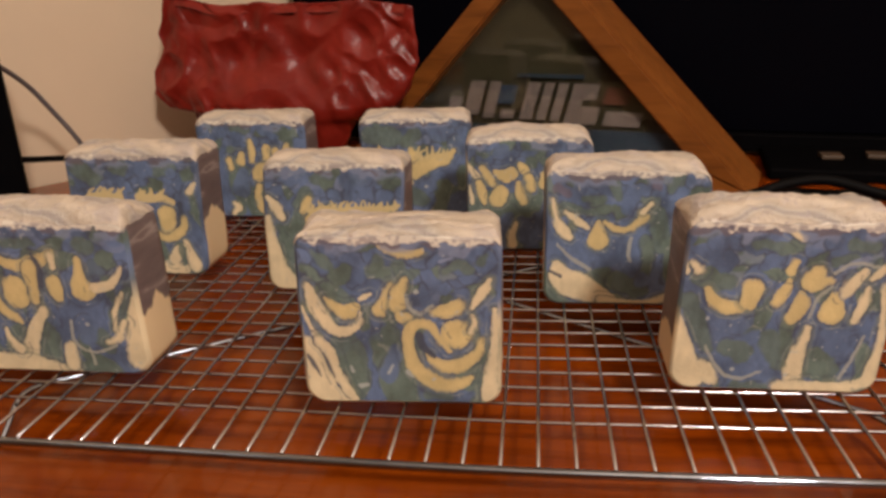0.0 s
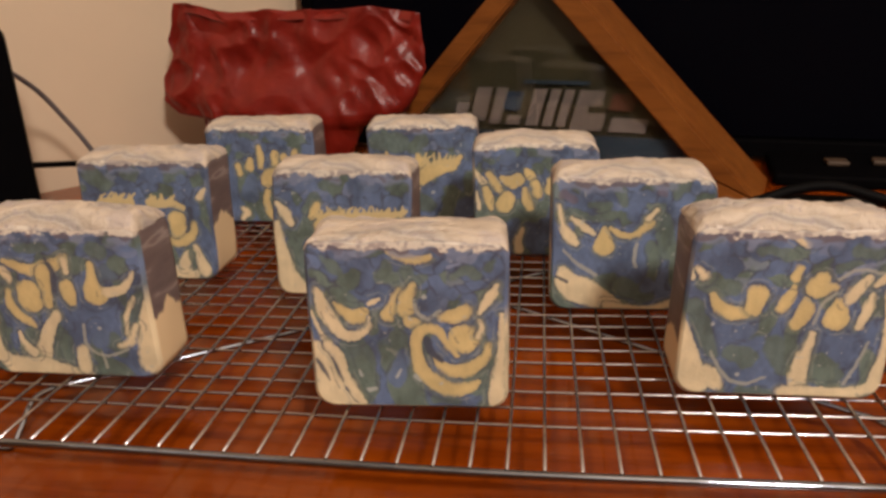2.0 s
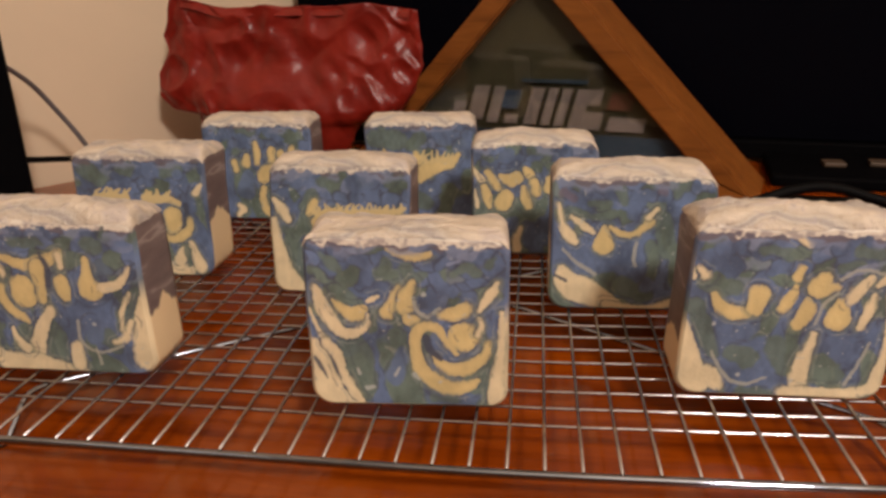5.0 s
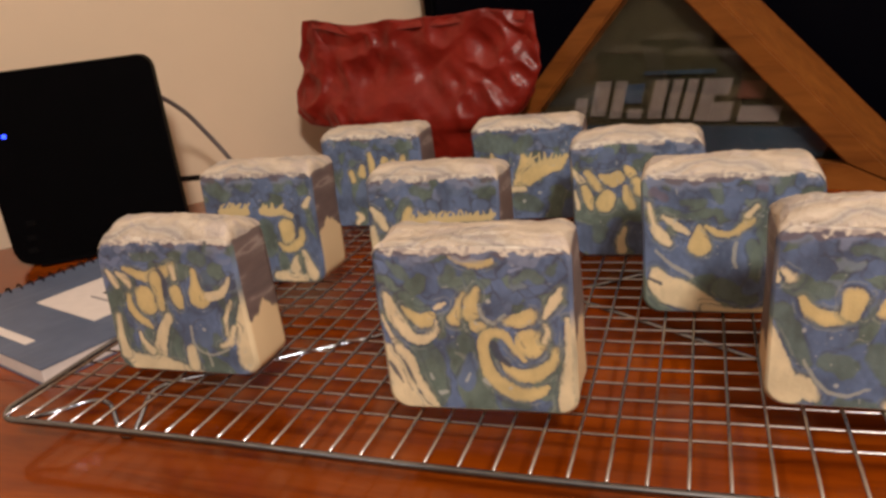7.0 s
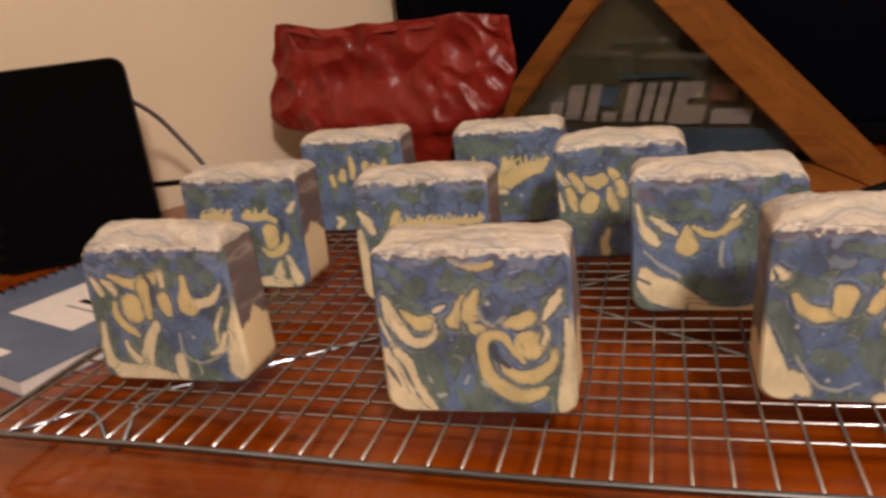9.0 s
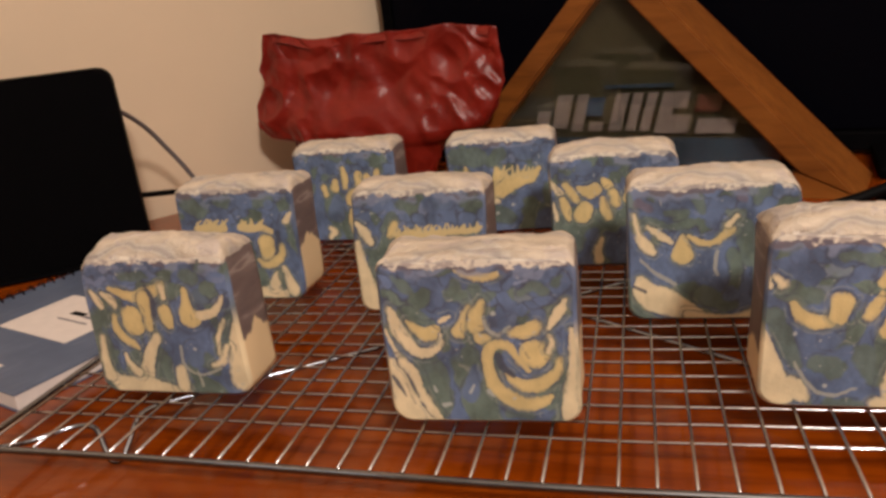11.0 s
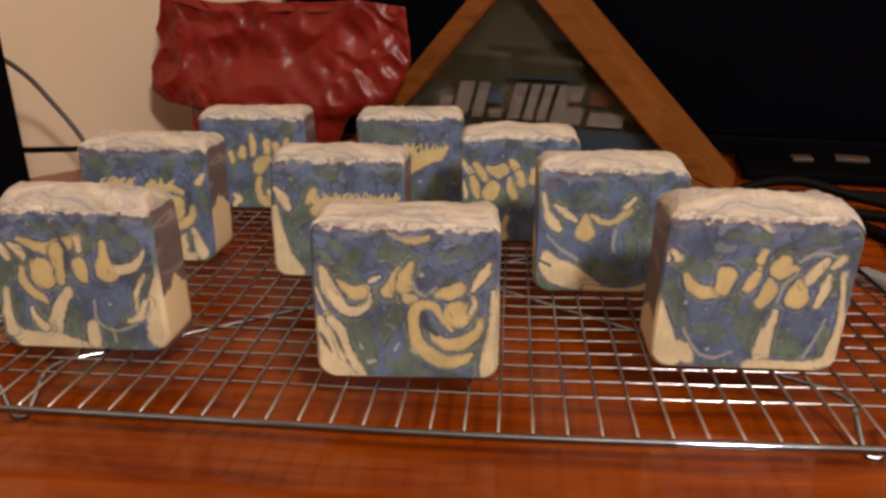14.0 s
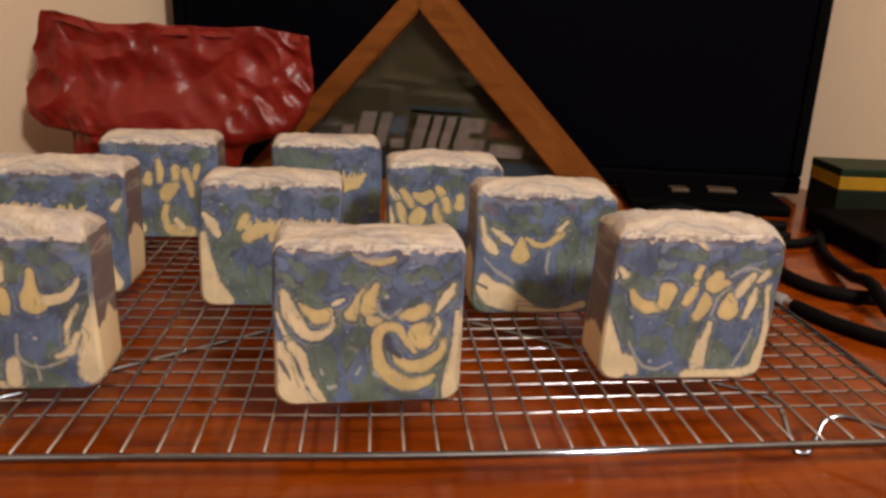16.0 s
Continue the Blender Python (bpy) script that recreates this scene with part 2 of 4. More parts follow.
def smooth_path(points, n=10):
    """Catmull-Rom points through the points given."""
    p = [Vector(q) for q in points]
    p = [2 * p[0] - p[1], *p, 2 * p[-1] - p[-2]]
    out = []
    for i in range(1, len(p) - 2):
        for k in range(n):
            t = k / n
            a, b, c, d = p[i - 1 : i + 3]
            out.append(0.5 * (2 * b + (c - a) * t + (2 * a - 5 * b + 4 * c - d) * t * t + (3 * b - a - 3 * c + d) * t ** 3))
    return out + [p[-2]]


def prism(outline, low, high, bm=None):
    """A slab over a plan outline."""
    bm = bm or bmesh.new()
    a = [bm.verts.new((x, y, low)) for x, y in outline]
    b = [bm.verts.new((x, y, high)) for x, y in outline]
    bm.faces.new(a[::-1])
    bm.faces.new(b)
    for i in range(len(a)):
        j = (i + 1) % len(a)
        bm.faces.new((a[i], a[j], b[j], b[i]))
    return bm


def upright(outline, front, back, bm=None):
    """A slab standing up: outline in x and z, between two depths."""
    bm = bm or bmesh.new()
    a = [bm.verts.new((x, front, z)) for x, z in outline]
    b = [bm.verts.new((x, back, z)) for x, z in outline]
    bm.faces.new(a)
    bm.faces.new(b[::-1])
    for i in range(len(a)):
        j = (i + 1) % len(a)
        bm.faces.new((a[j], a[i], b[i], b[j]))
    return bm


# ---- the room ----
SPAN = Vector((0.632, 0.775, 0)).normalized()
CROSS = Vector((0.775, -0.632, 0)).normalized()
CORNER = Vector((0.008, 0.90, 0))
FLOOR_Z, TOP_Z = -0.75, 1.65


def wall(name, a, b, outward, thick=0.12):
    o = outward.normalized() * thick
    pts = [a, b, b + o, a + o]
    return tagged(link_mesh(name, prism([(p.x, p.y) for p in pts], FLOOR_Z, TOP_Z), WALL), "plain cream painted wall", "wall", kind="structure")


A0, A1 = CORNER - SPAN * 5.6, CORNER
B1 = CORNER + CROSS * 5.4
wall("wall_west", A0, A1 + SPAN * 0.12, Vector((-CROSS.x, -CROSS.y, 0)))
wall("wall_north", A1, B1, SPAN)
wall("wall_east", B1, B1 - SPAN * 5.6, CROSS)
wall("wall_south", A0, B1 - SPAN * 5.6, -SPAN)
room = [(p.x, p.y) for p in (A0, A1, B1, B1 - SPAN * 5.6)]
tagged(link_mesh("floor", prism(room, FLOOR_Z - 0.05, FLOOR_Z), FLOOR), "dark wooden floor boards", "floor", kind="structure")
tagged(link_mesh("ceiling", prism(room, TOP_Z, TOP_Z + 0.05), CEILING), "plain white ceiling", "ceiling", kind="structure")

# table that fills the corner
EDGE = 0.004
ca = CORNER - SPAN * EDGE + CROSS * EDGE
la = CORNER - SPAN * 1.30 + CROSS * EDGE
ra = CORNER + CROSS * 1.42 - SPAN * EDGE
top_plan = [(p[0], p[1]) for p in (la, (-0.56, -0.42), (0.86, -0.42), ra, ca)]
table = empty("corner_table", pose(0, 0, FLOOR_Z), "glossy red-brown varnished wooden table set into the corner", "table")
bm = prism(top_plan, -FLOOR_Z - 0.032, -FLOOR_Z)
bmesh.ops.bevel(bm, geom=[e for e in bm.edges if all(v.co.z > -FLOOR_Z - 0.001 for v in e.verts)], offset=0.004, segments=3, affect="EDGES")
part("tabletop", bm, TABLE, table)
for x, y in ((-0.70, -0.12), (-0.5, -0.34), (0.78, -0.34), (0.96, 0.02), (0.0, 0.78)):
    part("leg", box((0.06, 0.06, -FLOOR_Z - 0.032), (x, y, 0), 0.004), TABLE, table)


# ---- wire rack ----
RX0, RX1, RY0, RY1, RZ = -0.2195, 0.2350, -0.0259, 0.2880, 0.0180


def rounded_rect(x0, x1, y0, y1, r, z, n=6):
    out = []
    for cx, cy, a0 in ((x1 - r, y0 + r, -90), (x1 - r, y1 - r, 0), (x0 + r, y1 - r, 90), (x0 + r, y0 + r, 180)):
        for k in range(n + 1):
            a = radians(a0 + 90 * k / n)
            out.append((cx + r * math.cos(a), cy + r * math.sin(a), z))
    return out


def bow(x):
    """How far the cross wires and the rim are bent back at their ends."""
    return 0.0035 * (1 - math.exp(-(((x - 0.030) / 0.11) ** 2)))


rack = empty("cooling_rack", pose(0, 0, 0), "chrome wire cooling rack with a square grid, standing on the table", "rack")
ring = rounded_rect(RX0, RX1, RY0, RY1, 0.012, RZ - 0.0024)
front_edge = [(RX0 + 0.012 + (RX1 - RX0 - 0.024) * k / 24, RY0, RZ - 0.0024) for k in range(1, 24)]
ring = [(x, y + bow(x), z) for x, y, z in ring + front_edge]
part("rim", tube(ring, 0.0016, 12, closed=True), RIMWIRE, rack, "thick chrome rim wire", smooth=True)
PITCH, WIRE_R = 0.0121, 0.00066
row_mesh = None
for r in range(int((RY1 - 0.006) / PITCH)):
    if row_mesh is None:
        xs = [RX0 - 0.001 + (RX1 - RX0 + 0.002) * k / 24 for k in range(25)]
        ob = part("cross_wire", tube([(x, bow(x), 0.0001 * math.sin(x * 90)) for x in xs], WIRE_R), WIRE, rack, smooth=True)
        row_mesh = ob.data
    else:
        ob = new("cross_wire", row_mesh)
        ob.parent = rack
    ob.location = (0, 0.0025 + r * PITCH, RZ - 0.0020)
col_mesh = None
for c in range(-17, 19):
    x = c * 0.0125
    if RX0 + 0.004 < x < RX1 - 0.004:
        if col_mesh is None:
            ob = part("long_wire", tube([(0, RY0 + 0.0002, 0.0001), (0, RY0 + 0.03, 0), (0, 0.12, 0.0001), (0, RY1 - 0.03, 0), (0, RY1 - 0.001, 0.0001)], WIRE_R), WIRE, rack, smooth=True)
            col_mesh = ob.data
        else:
            ob = new("long_wire", col_mesh)
            ob.parent = rack
        ob.location = (x, bow(x), RZ - 0.0007)
# bent legs that run on as diagonal braces under the grid
MIDX, MIDY = (RX0 + RX1) / 2, 0.131
leg_points = [(-0.2180, -0.1500, 0.0140), (-0.206, -0.145, 0.0142), (-0.193, -0.1325, 0.0142), (-0.184, -0.1305, 0.0125), (-0.178, -0.1345, 0.006), (-0.174, -0.137, 0.0012), (-0.169, -0.1365, 0.0012), (-0.168, -0.131, 0.006), (-0.168, -0.121, 0.0130), (-0.164, -0.113, 0.0142), (-0.155, -0.106, 0.0142), (-0.08, -0.0555, 0.0142), (0.0, 0.0, 0.0142)]
for sx in (1, -1):
    for sy in (1, -1):
        pts = smooth_path([(MIDX + sx * x, MIDY + sy * y, z) for x, y, z in leg_points], 8)
        part("brace_leg", tube(pts, 0.0012, 8), BRACEWIRE, rack, smooth=True)


# ---- bars of soap ----
def soap_outline(w, h, rb, rl, rr, n=8, grid=26):
    """Cut outline: rounded bottom corners, softer top corners of two radii. Anticlockwise from the bottom left."""
    def arc(cx, cz, r, start):
        return [(cx + r * math.cos(radians(start + 90 * k / n)), cz + r * math.sin(radians(start + 90 * k / n))) for k in range(n + 1)]

    side = 6
    pts = arc(-w / 2 + rb, rb, rb, 180) + arc(w / 2 - rb, rb, rb, 270)
    pts += [(w / 2, rb + (h - rb - rr) * k / side) for k in range(1, side)]
    pts += arc(w / 2 - rr, h - rr, rr, 0)
    pts += [(w / 2 - rr - (w - rl - rr) * k / grid, h) for k in range(1, grid)]
    pts += arc(-w / 2 + rl, h - rl, rl, 90)
    return pts + [(-w / 2, h - rl - (h - rb - rl) * k / side) for k in range(1, side)]


def smooth(v, lo, hi):
    t = np.clip((v - lo) / (hi - lo), 0, 1)
    return t * t * (3 - 2 * t)


def grain(x, z, size, seed):
    """Smooth random values between 0 and 1, one hump about every size millimetres."""
    table = np.random.RandomState(int(seed * 977) % 99991).rand(64, 64)
    u, v = x / size + 17.3, z / size + 9.1
    i, j = np.floor(u).astype(int), np.floor(v).astype(int)
    f, g = u - i, v - j
    f, g = f * f * (3 - 2 * f), g * g * (3 - 2 * g)
    i, j, i1, j1 = i % 64, j % 64, (i + 1) % 64, (j + 1) % 64
    return (table[i, j] * (1 - f) + table[i1, j] * f) * (1 - g) + (table[i, j1] * (1 - f) + table[i1, j1] * f) * g


def pour_distance(x, z, knots):
    """Millimetres from the edge of one pour: a smooth line of varying width through its knots (x, z, half width)."""
    pts = np.array([tuple(p) for p in smooth_path(knots, 5)]) if len(knots) > 1 else np.array([knots[0], knots[0]], float)
    d = np.full(x.shape, 99.0)
    for a, b in zip(pts, pts[1:]):
        e = b[:2] - a[:2]
        t = np.clip(((x - a[0]) * e[0] + (z - a[1]) * e[1]) / max(e @ e, 1e-6), 0, 1)
        d = np.minimum(d, np.hypot(x - a[0] - t * e[0], z - a[1] - t * e[1]) - np.maximum(a[2] + (b[2] - a[2]) * t, 0.1))
    return d


def dye_colours(x, z, high, seed, dyes):
    """The dyes on a cut face, for places in millimetres: hanging drapes below, scalloped clumps above, and the pours over them."""
    def lay(col, tone, amount):
        return col + (np.asarray(tone) - col) * np.clip(amount, 0, 1)[:, None]

    def noise_of(size, k, sx=1.0):
        return grain(x * sx, z, size, seed + k * 7.13)

    x0, z0 = x, z
    x = x0 + 1.1 * (noise_of(8, 1) - 0.5) + 0.45 * (noise_of(2.3, 2) - 0.5) + 0.25 * (noise_of(0.9, 3) - 0.5)
    z = z0 + 1.1 * (grain(x0, z0, 8, seed + 31) - 0.5) + 0.6 * (grain(x0 * 1.6, z0, 2.3, seed + 32) - 0.5)
    shade = smooth(0.6 * noise_of(9, 4) + 0.3 * grain(x * 1.7, z, 3.5, seed + 35) + 0.1 * noise_of(1.4, 25), 0.12, 0.88)
    sx = x + 9 * (noise_of(13, 26) - 0.5) + 2.5 * (noise_of(4.6, 27) - 0.5)
    sz = z + 9 * (noise_of(12, 28) - 0.5) + 2.5 * (noise_of(4.4, 29) - 0.5)
    blues = np.array(BLUE) * (0.66 + 0.70 * shade)[:, None]
    greens = np.array(GREEN) * (0.66 + 0.70 * shade)[:, None]
    # long drapes
    drape = grain(sx, sz * 0.36, 5.5, seed + 41)
    low = blues + (greens - blues) * smooth(drape, 0.58, 0.66)[:, None]
    low = lay(low, SLATE, 0.7 * smooth(np.abs(drape - 0.55), 0.07, 0.01) * smooth(noise_of(4, 7), 0.4, 0.6))
    low = lay(low, (0.38, 0.40, 0.34), 0.4 * smooth(np.abs(drape - 0.68), 0.03, 0.0) * smooth(noise_of(5, 8), 0.45, 0.65))
    # clumps that overlap like scales
    rng = np.random.RandomState(int(seed * 131) + 5)
    best, second, which = np.full(x.shape, 99.0), np.full(x.shape, 99.0), np.zeros(x.shape, int)
    wx, wz = x + 0.6 * (sx - x) + 3.4 * (noise_of(3.6, 9) - 0.5), z + 0.35 * (sz - z) + 3.0 * (noise_of(3.2, 10) - 0.5)
    count = 0
    for row in range(7):
        for k in range(11):
            cx, cz = -44 + 8.4 * (k + 0.5 * (row % 2)) + rng.uniform(-2.6, 2.6), high - 31 + 5.4 * row + rng.uniform(-1.6, 1.6)
            d = np.hypot((wx - cx) / 1.25, wz - cz) * rng.uniform(0.85, 1.2)
            second = np.where(d < best, best, np.minimum(second, d))
            which = np.where(d < best, count, which)
            best = np.minimum(best, d)
            count += 1
    kind, tint = rng.rand(count)[which], rng.rand(count)[which]
    top = blues + (greens - blues) * smooth(kind, 0.74, 0.78)[:, None]
    top = top * (0.82 + 0.38 * tint)[:, None]
    edge = second - best
    top = lay(top, SLATE, 0.8 * smooth(edge, 1.5, 0.1) * smooth(noise_of(5.1, 11), 0.28, 0.6))
    top = lay(top, DYES["k"], 0.5 * smooth(tint, 0.72, 0.9) * smooth(noise_of(3.0, 12), 0.35, 0.65))
    col = low + (top - low) * smooth(z + 6 * (noise_of(9, 13) - 0.5), high * 0.60, high * 0.68)[:, None]
    # the pours, in the order in which they were laid
    speck = noise_of(1.2, 14)
    for dye, pours in dyes:
        tone = np.array(DYES[dye])
        for knots in pours:
            reach = max(k[2] for k in knots) + 6
            near = np.nonzero((x > min(k[0] for k in knots) - reach) & (x < max(k[0] for k in knots) + reach) & (z > min(k[1] for k in knots) - reach) & (z < max(k[1] for k in knots) + reach))[0]
            if not len(near):
                continue
            d = pour_distance(x[near], z[near], knots)
            c, sh = col[near], shade[near]
            if dye in "cy":
                d = d - 0.05 - 0.11 * max(k[2] for k in knots)
                drawn = noise_of(3.0, 15)[near]
                c = lay(c, (0.27, 0.30, 0.28), 0.5 * smooth(np.abs(d - 2.0), 0.5, 0.1) * smooth(drawn, 0.5, 0.7))
                c = lay(c, SLATE, 0.45 * smooth(np.abs(d - 2.9), 0.7, 0.1) * smooth(drawn, 0.55, 0.36))
                c = lay(c, (0.20, 0.215, 0.150), 0.62 * smooth(d, 2.4, 0.3) * smooth(noise_of(6.0, 33)[near], 0.38, 0.62))
                c = lay(c, SLATE, 0.75 * smooth(np.abs(d - 0.55), 0.65, 0.1) * smooth(drawn, 0.34, 0.62))
                skin = smooth(d, -2.2, 0.0)
                rich = lay(tone * (0.86 + 0.26 * sh)[:, None], (0.50, 0.40, 0.20) if dye == "y" else (0.60, 0.51, 0.33), 0.6 * skin)
                feather = 0.28 + 0.95 * smooth(noise_of(5.0, 34)[near], 0.5, 0.8)
                c = c + (rich - c) * smooth(d + (0.3 + 0.6 * feather) * (grain(x[near] * 1.8, z[near] * 0.7, 1.3, seed + 61) - 0.5), feather, -0.8 * feather)[:, None]
            elif dye in "dtfl":
                c = lay(c, tone * 1.0, {"d": 0.9, "t": 0.72, "f": 0.75, "l": 0.95}[dye] * smooth(d, 0.4, -0.25))
            else:
                c = lay(c, SLATE, 0.6 * smooth(np.abs(d), 1.0, 0.1) * smooth(noise_of(4.0, 30)[near], 0.3, 0.6))
                body = tone * (0.68 + 0.66 * sh)[:, None]
                c = c + (body - c) * (0.88 * smooth(d + 1.8 * (noise_of(3.2, 16)[near] - 0.5), 0.6, -0.6))[:, None]
            col[near] = c
    # small pale flecks
    col = lay(col, DYES["f"], 0.55 * smooth(noise_of(1.7, 17), 0.88, 0.95) * smooth(noise_of(9, 18), 0.45, 0.7))
    # greyed, half-mixed dye and the broken pale edge under the crust
    deep = high - z0 + 3.5 * (noise_of(3.4, 19) - 0.5)
    col = lay(col, DYES["k"], 0.75 * smooth(deep, 7.5, 4.5) * smooth(noise_of(4.2, 20, 0.6), 0.42, 0.6))
    col = lay(col, (0.13, 0.105, 0.125), 0.85 * smooth(deep, 4.6, 3.2) * smooth(noise_of(3.6, 21, 0.5), 0.44, 0.58))
    crust = 0.6 * noise_of(1.5, 22) + 0.4 * noise_of(4.0, 23, 0.5)
    pale = np.array((0.42, 0.37, 0.34)) + (np.array((0.72, 0.66, 0.55)) - np.array((0.42, 0.37, 0.34))) * smooth(crust, 0.35, 0.6)[:, None]
    return col + (pale - col) * smooth(high - z0 + 3.2 * (noise_of(2.6, 24, 0.7) - 0.5) + 1.2 * (speck - 0.5), 2.3, 1.5)[:, None]


def soap_bar(m, label, w, h, deep, seed, dyes, lean=0.0, flare=0.0, wave=0.6, cut=26.0, rl=0.006, rr=0.006, crown=0.0036, fine=0.00034):
    """One bar: a swirled body with moulded ends and a rippled crust on top."""
    thing = empty("soap_bar", m, label, "soap", "bars of soap on the rack")
    side = soap_side_material("soap_end", cut)
    rb = 0.0075
    line = soap_outline(w, h, rb, rl, rr)
    slices = [(0.0, 0.0014), (0.0005, 0.0006), (0.0016, 0.0)] + [(deep * k / 9, 0.0) for k in range(1, 9)] + [(deep - 0.0007, 0.0), (deep, 0.0007)]

    def shaped(x, z, y, inset=0.0):
        cz = h / 2
        s = 1 - inset / (w / 2)
        x, z = x * s, cz + (z - cz) * s
        x *= 1 + (flare * max(0.0, 1 - z / h) / (w / 2) if x > 0 else 0.0)
        up = max(0.0, (z - h * 0.80) / (h * 0.20))
        if up:
            z += wave * up * 0.0024 * noise.noise((x * 45 + seed, y * 60, seed * 1.7)) + wave * up * 0.0010 * noise.noise((x * 150, y * 170 + seed, 3.1))
            z += crown * up * math.sin(math.pi * min(1.0, (y / deep) ** 0.8)) * (1 - (2 * x / w) ** 8)
        x += 0.0008 * noise.noise((seed, z * 40, y * 50)) + lean * (z - h * 0.4)
        return x, y + 0.0006 * noise.noise((x * 40, seed, z * 40)), z

    verts = [shaped(x, z, y, i) for y, i in slices for x, z in line]
    plan = [(x, z) for y, i in slices for x, z in line]
    count, faces, index = len(line), [], []
    for r in range(len(slices) - 1):
        for k in range(count):
            a, b = r * count + k, r * count + (k + 1) % count
            faces.append((a, b, b + count, a + count))
            index.append(0 if r < 2 else 1)
    faces.append(tuple(range((len(slices) - 1) * count, len(slices) * count))[::-1])
    index.append(1)
    # the cut face, fine enough to carry the dyes
    nx, nz, base = int(w / fine), int(h / fine), len(verts)
    for j in range(nz + 1):
        z = h * j / nz
        ends = []
        for r in (rl, rr):
            if z < rb:
                ends.append(w / 2 - rb + math.sqrt(max(0.0, rb * rb - (rb - z) ** 2)))
            else:
                ends.append(w / 2 - r + math.sqrt(max(0.0, r * r - max(0.0, z - h + r) ** 2)))
        for i in range(nx + 1):
            x = -ends[0] + (ends[0] + ends[1]) * i / nx
            verts.append(shaped(x, z, 0.0, 0.0013))
            plan.append((x, z))
    for j in range(nz):
        for i in range(nx):
            a = base + j * (nx + 1) + i
            faces.append((a, a + 1, a + nx + 2, a + nx + 1))
            index.append(0)
    me = bpy.data.meshes.new("body")
    me.from_pydata(verts, [], faces)
    me.materials.append(SWIRL_FACE)
    me.materials.append(side)
    me.polygons.foreach_set("material_index", index)
    me.polygons.foreach_set("use_smooth", [True] * len(faces))
    plan = np.array(plan) * 1000
    colours = np.ones((len(verts), 4), np.float32)
    colours[:, :3] = dye_colours(plan[:, 0], plan[:, 1], h * 1000, seed, dyes)
    me.color_attributes.new("dye", "FLOAT_COLOR", "POINT").data.foreach_set("color", colours.ravel())
    new("body", me).parent = thing
    # crust: the combed, rippled skin over the top, lapping a little over the edges
    top = []
    for x, z in line:
        if z > h - (rl if x < 0 else rr) * 0.75 and (not top or (x, z) != top[-1]):
            top.append((x, z))
    dense = [((a[0] * (2 - k) + b[0] * k) / 2, (a[1] * (2 - k) + b[1] * k) / 2) for a, b in zip(top, top[1:]) for k in (0, 1)] + [top[-1]]
    bm = bmesh.new()
    lap = [(0.0, 0.0013), (0.0007, 0.0004), (0.0018, 0.0)] + [(deep * k / 26, 0.0) for k in range(3, 26)] + [(deep, 0.0), (deep + 0.0002, 0.0006)]
    rows = []
    for y, drop in lap:
        row = []
        for x, z in dense:
            px, py, pz = shaped(x, z, min(max(y, 0), deep))
            turn = 2.2 * noise.noise((x * 26, y * 30, seed))
            comb = 1 - 2 * abs(noise.noise((x * 60 + turn, y * 260 + 2 * turn, seed + 5)))
            ripple = 0.0007 * comb + 0.0005 * noise.noise((x * 330, y * 330, seed + 7.7))
            lower = 0.0008 * abs(noise.noise((x * 190, seed * 3.3, 1.0))) + 0.0007 * abs(noise.noise((x * 520, seed, 2.0))) if drop > 0.0005 else 0.0
            row.append(bm.verts.new((px, y if drop else py, pz + 0.0006 + (0.5 + 0.5 * wave) * ripple - drop - lower)))
        rows.append(row)
    for a, b in zip(rows, rows[1:]):
        for k in range(len(dense) - 1):
            bm.faces.new((a[k], a[k + 1], b[k + 1], b[k])).smooth = True
    part("crust", bm, CRUST, thing, "pale cream rippled top crust")
    return thing


# pours of dye on each bar: knots of x, z and half width, in millimetres
A_GREEN = [[(-31.5, 61.7, 1.6), (-27.8, 58.5, 2.3), (-25, 55.2, 1.2)], [(-27.6, 48.6, 1.7), (-23.7, 46.3, 2.9), (-17.7, 43.4, 1.9)], [(-9.5, 55.8, 1.8), (-7.3, 58.8, 2.2)], [(-0.3, 56.6, 2.2), (2.5, 52.9, 2.2), (7.6, 54, 1)], [(17.7, 54.6, 1.8), (21.8, 58.2, 1.8), (25.7, 55.6, 1.8)], [(30.8, 59.2, 1.8), (33.4, 61.3, 1.2)], [(-22.2, 26.9, 5.5), (-19.7, 17.4, 6.5), (-16.1, 7.7, 3)], [(-4, 29.3, 3.8), (-2.2, 24.6, 2.5)], [(28.4, 30.6, 1.8), (30.3, 20.2, 2.3), (26.3, 7, 2.3)], [(9.5, 2.6, 1.7), (18.1, 1.8, 1.5)]]
A_PALE = [[(-20.1, 63.8, 1.8), (-15, 64.4, 1.6), (-11.9, 65.9, 1.2)], [(19.9, 62.1, 1.6), (24.9, 62.9, 1.8), (29.5, 66.6, 1.4)], [(15.8, 58.7, 1), (19.9, 60.4, 0.8)]]
A_BLUE = [[(-2.3, 22.3, 3), (-5, 12.7, 3.9)]]
A_CREAM = [[(-34.4, 49.3, 0.6), (-32.3, 43, 2.5), (-29.4, 36.1, 2.5), (-25.4, 31.1, 1.9), (-20.8, 30.2, 1.7), (-16, 32.7, 0.8), (-14.5, 38, 0.4)]]
A_DROP = [[(-27.4, 43.9, 0.4), (-23.8, 40.3, 1.7), (-19.8, 38.2, 2.7), (-15.8, 40.7, 1.3)]]
A_CREAM_2 = [[(-14.3, 43.9, 0.6), (-12.1, 45.2, 0.8), (-10.2, 45.9, 0.4)]]
A_DROP_2 = [[(-2.6, 49, 0.4), (-4.6, 44.1, 1.4), (-6.9, 39.4, 2.3)], [(2.6, 51.4, 0.6), (0.3, 46.3, 1.8), (0, 41.6, 2.5)], [(1.2, 36.4, 2.1), (3.5, 36.2, 1.7)]]
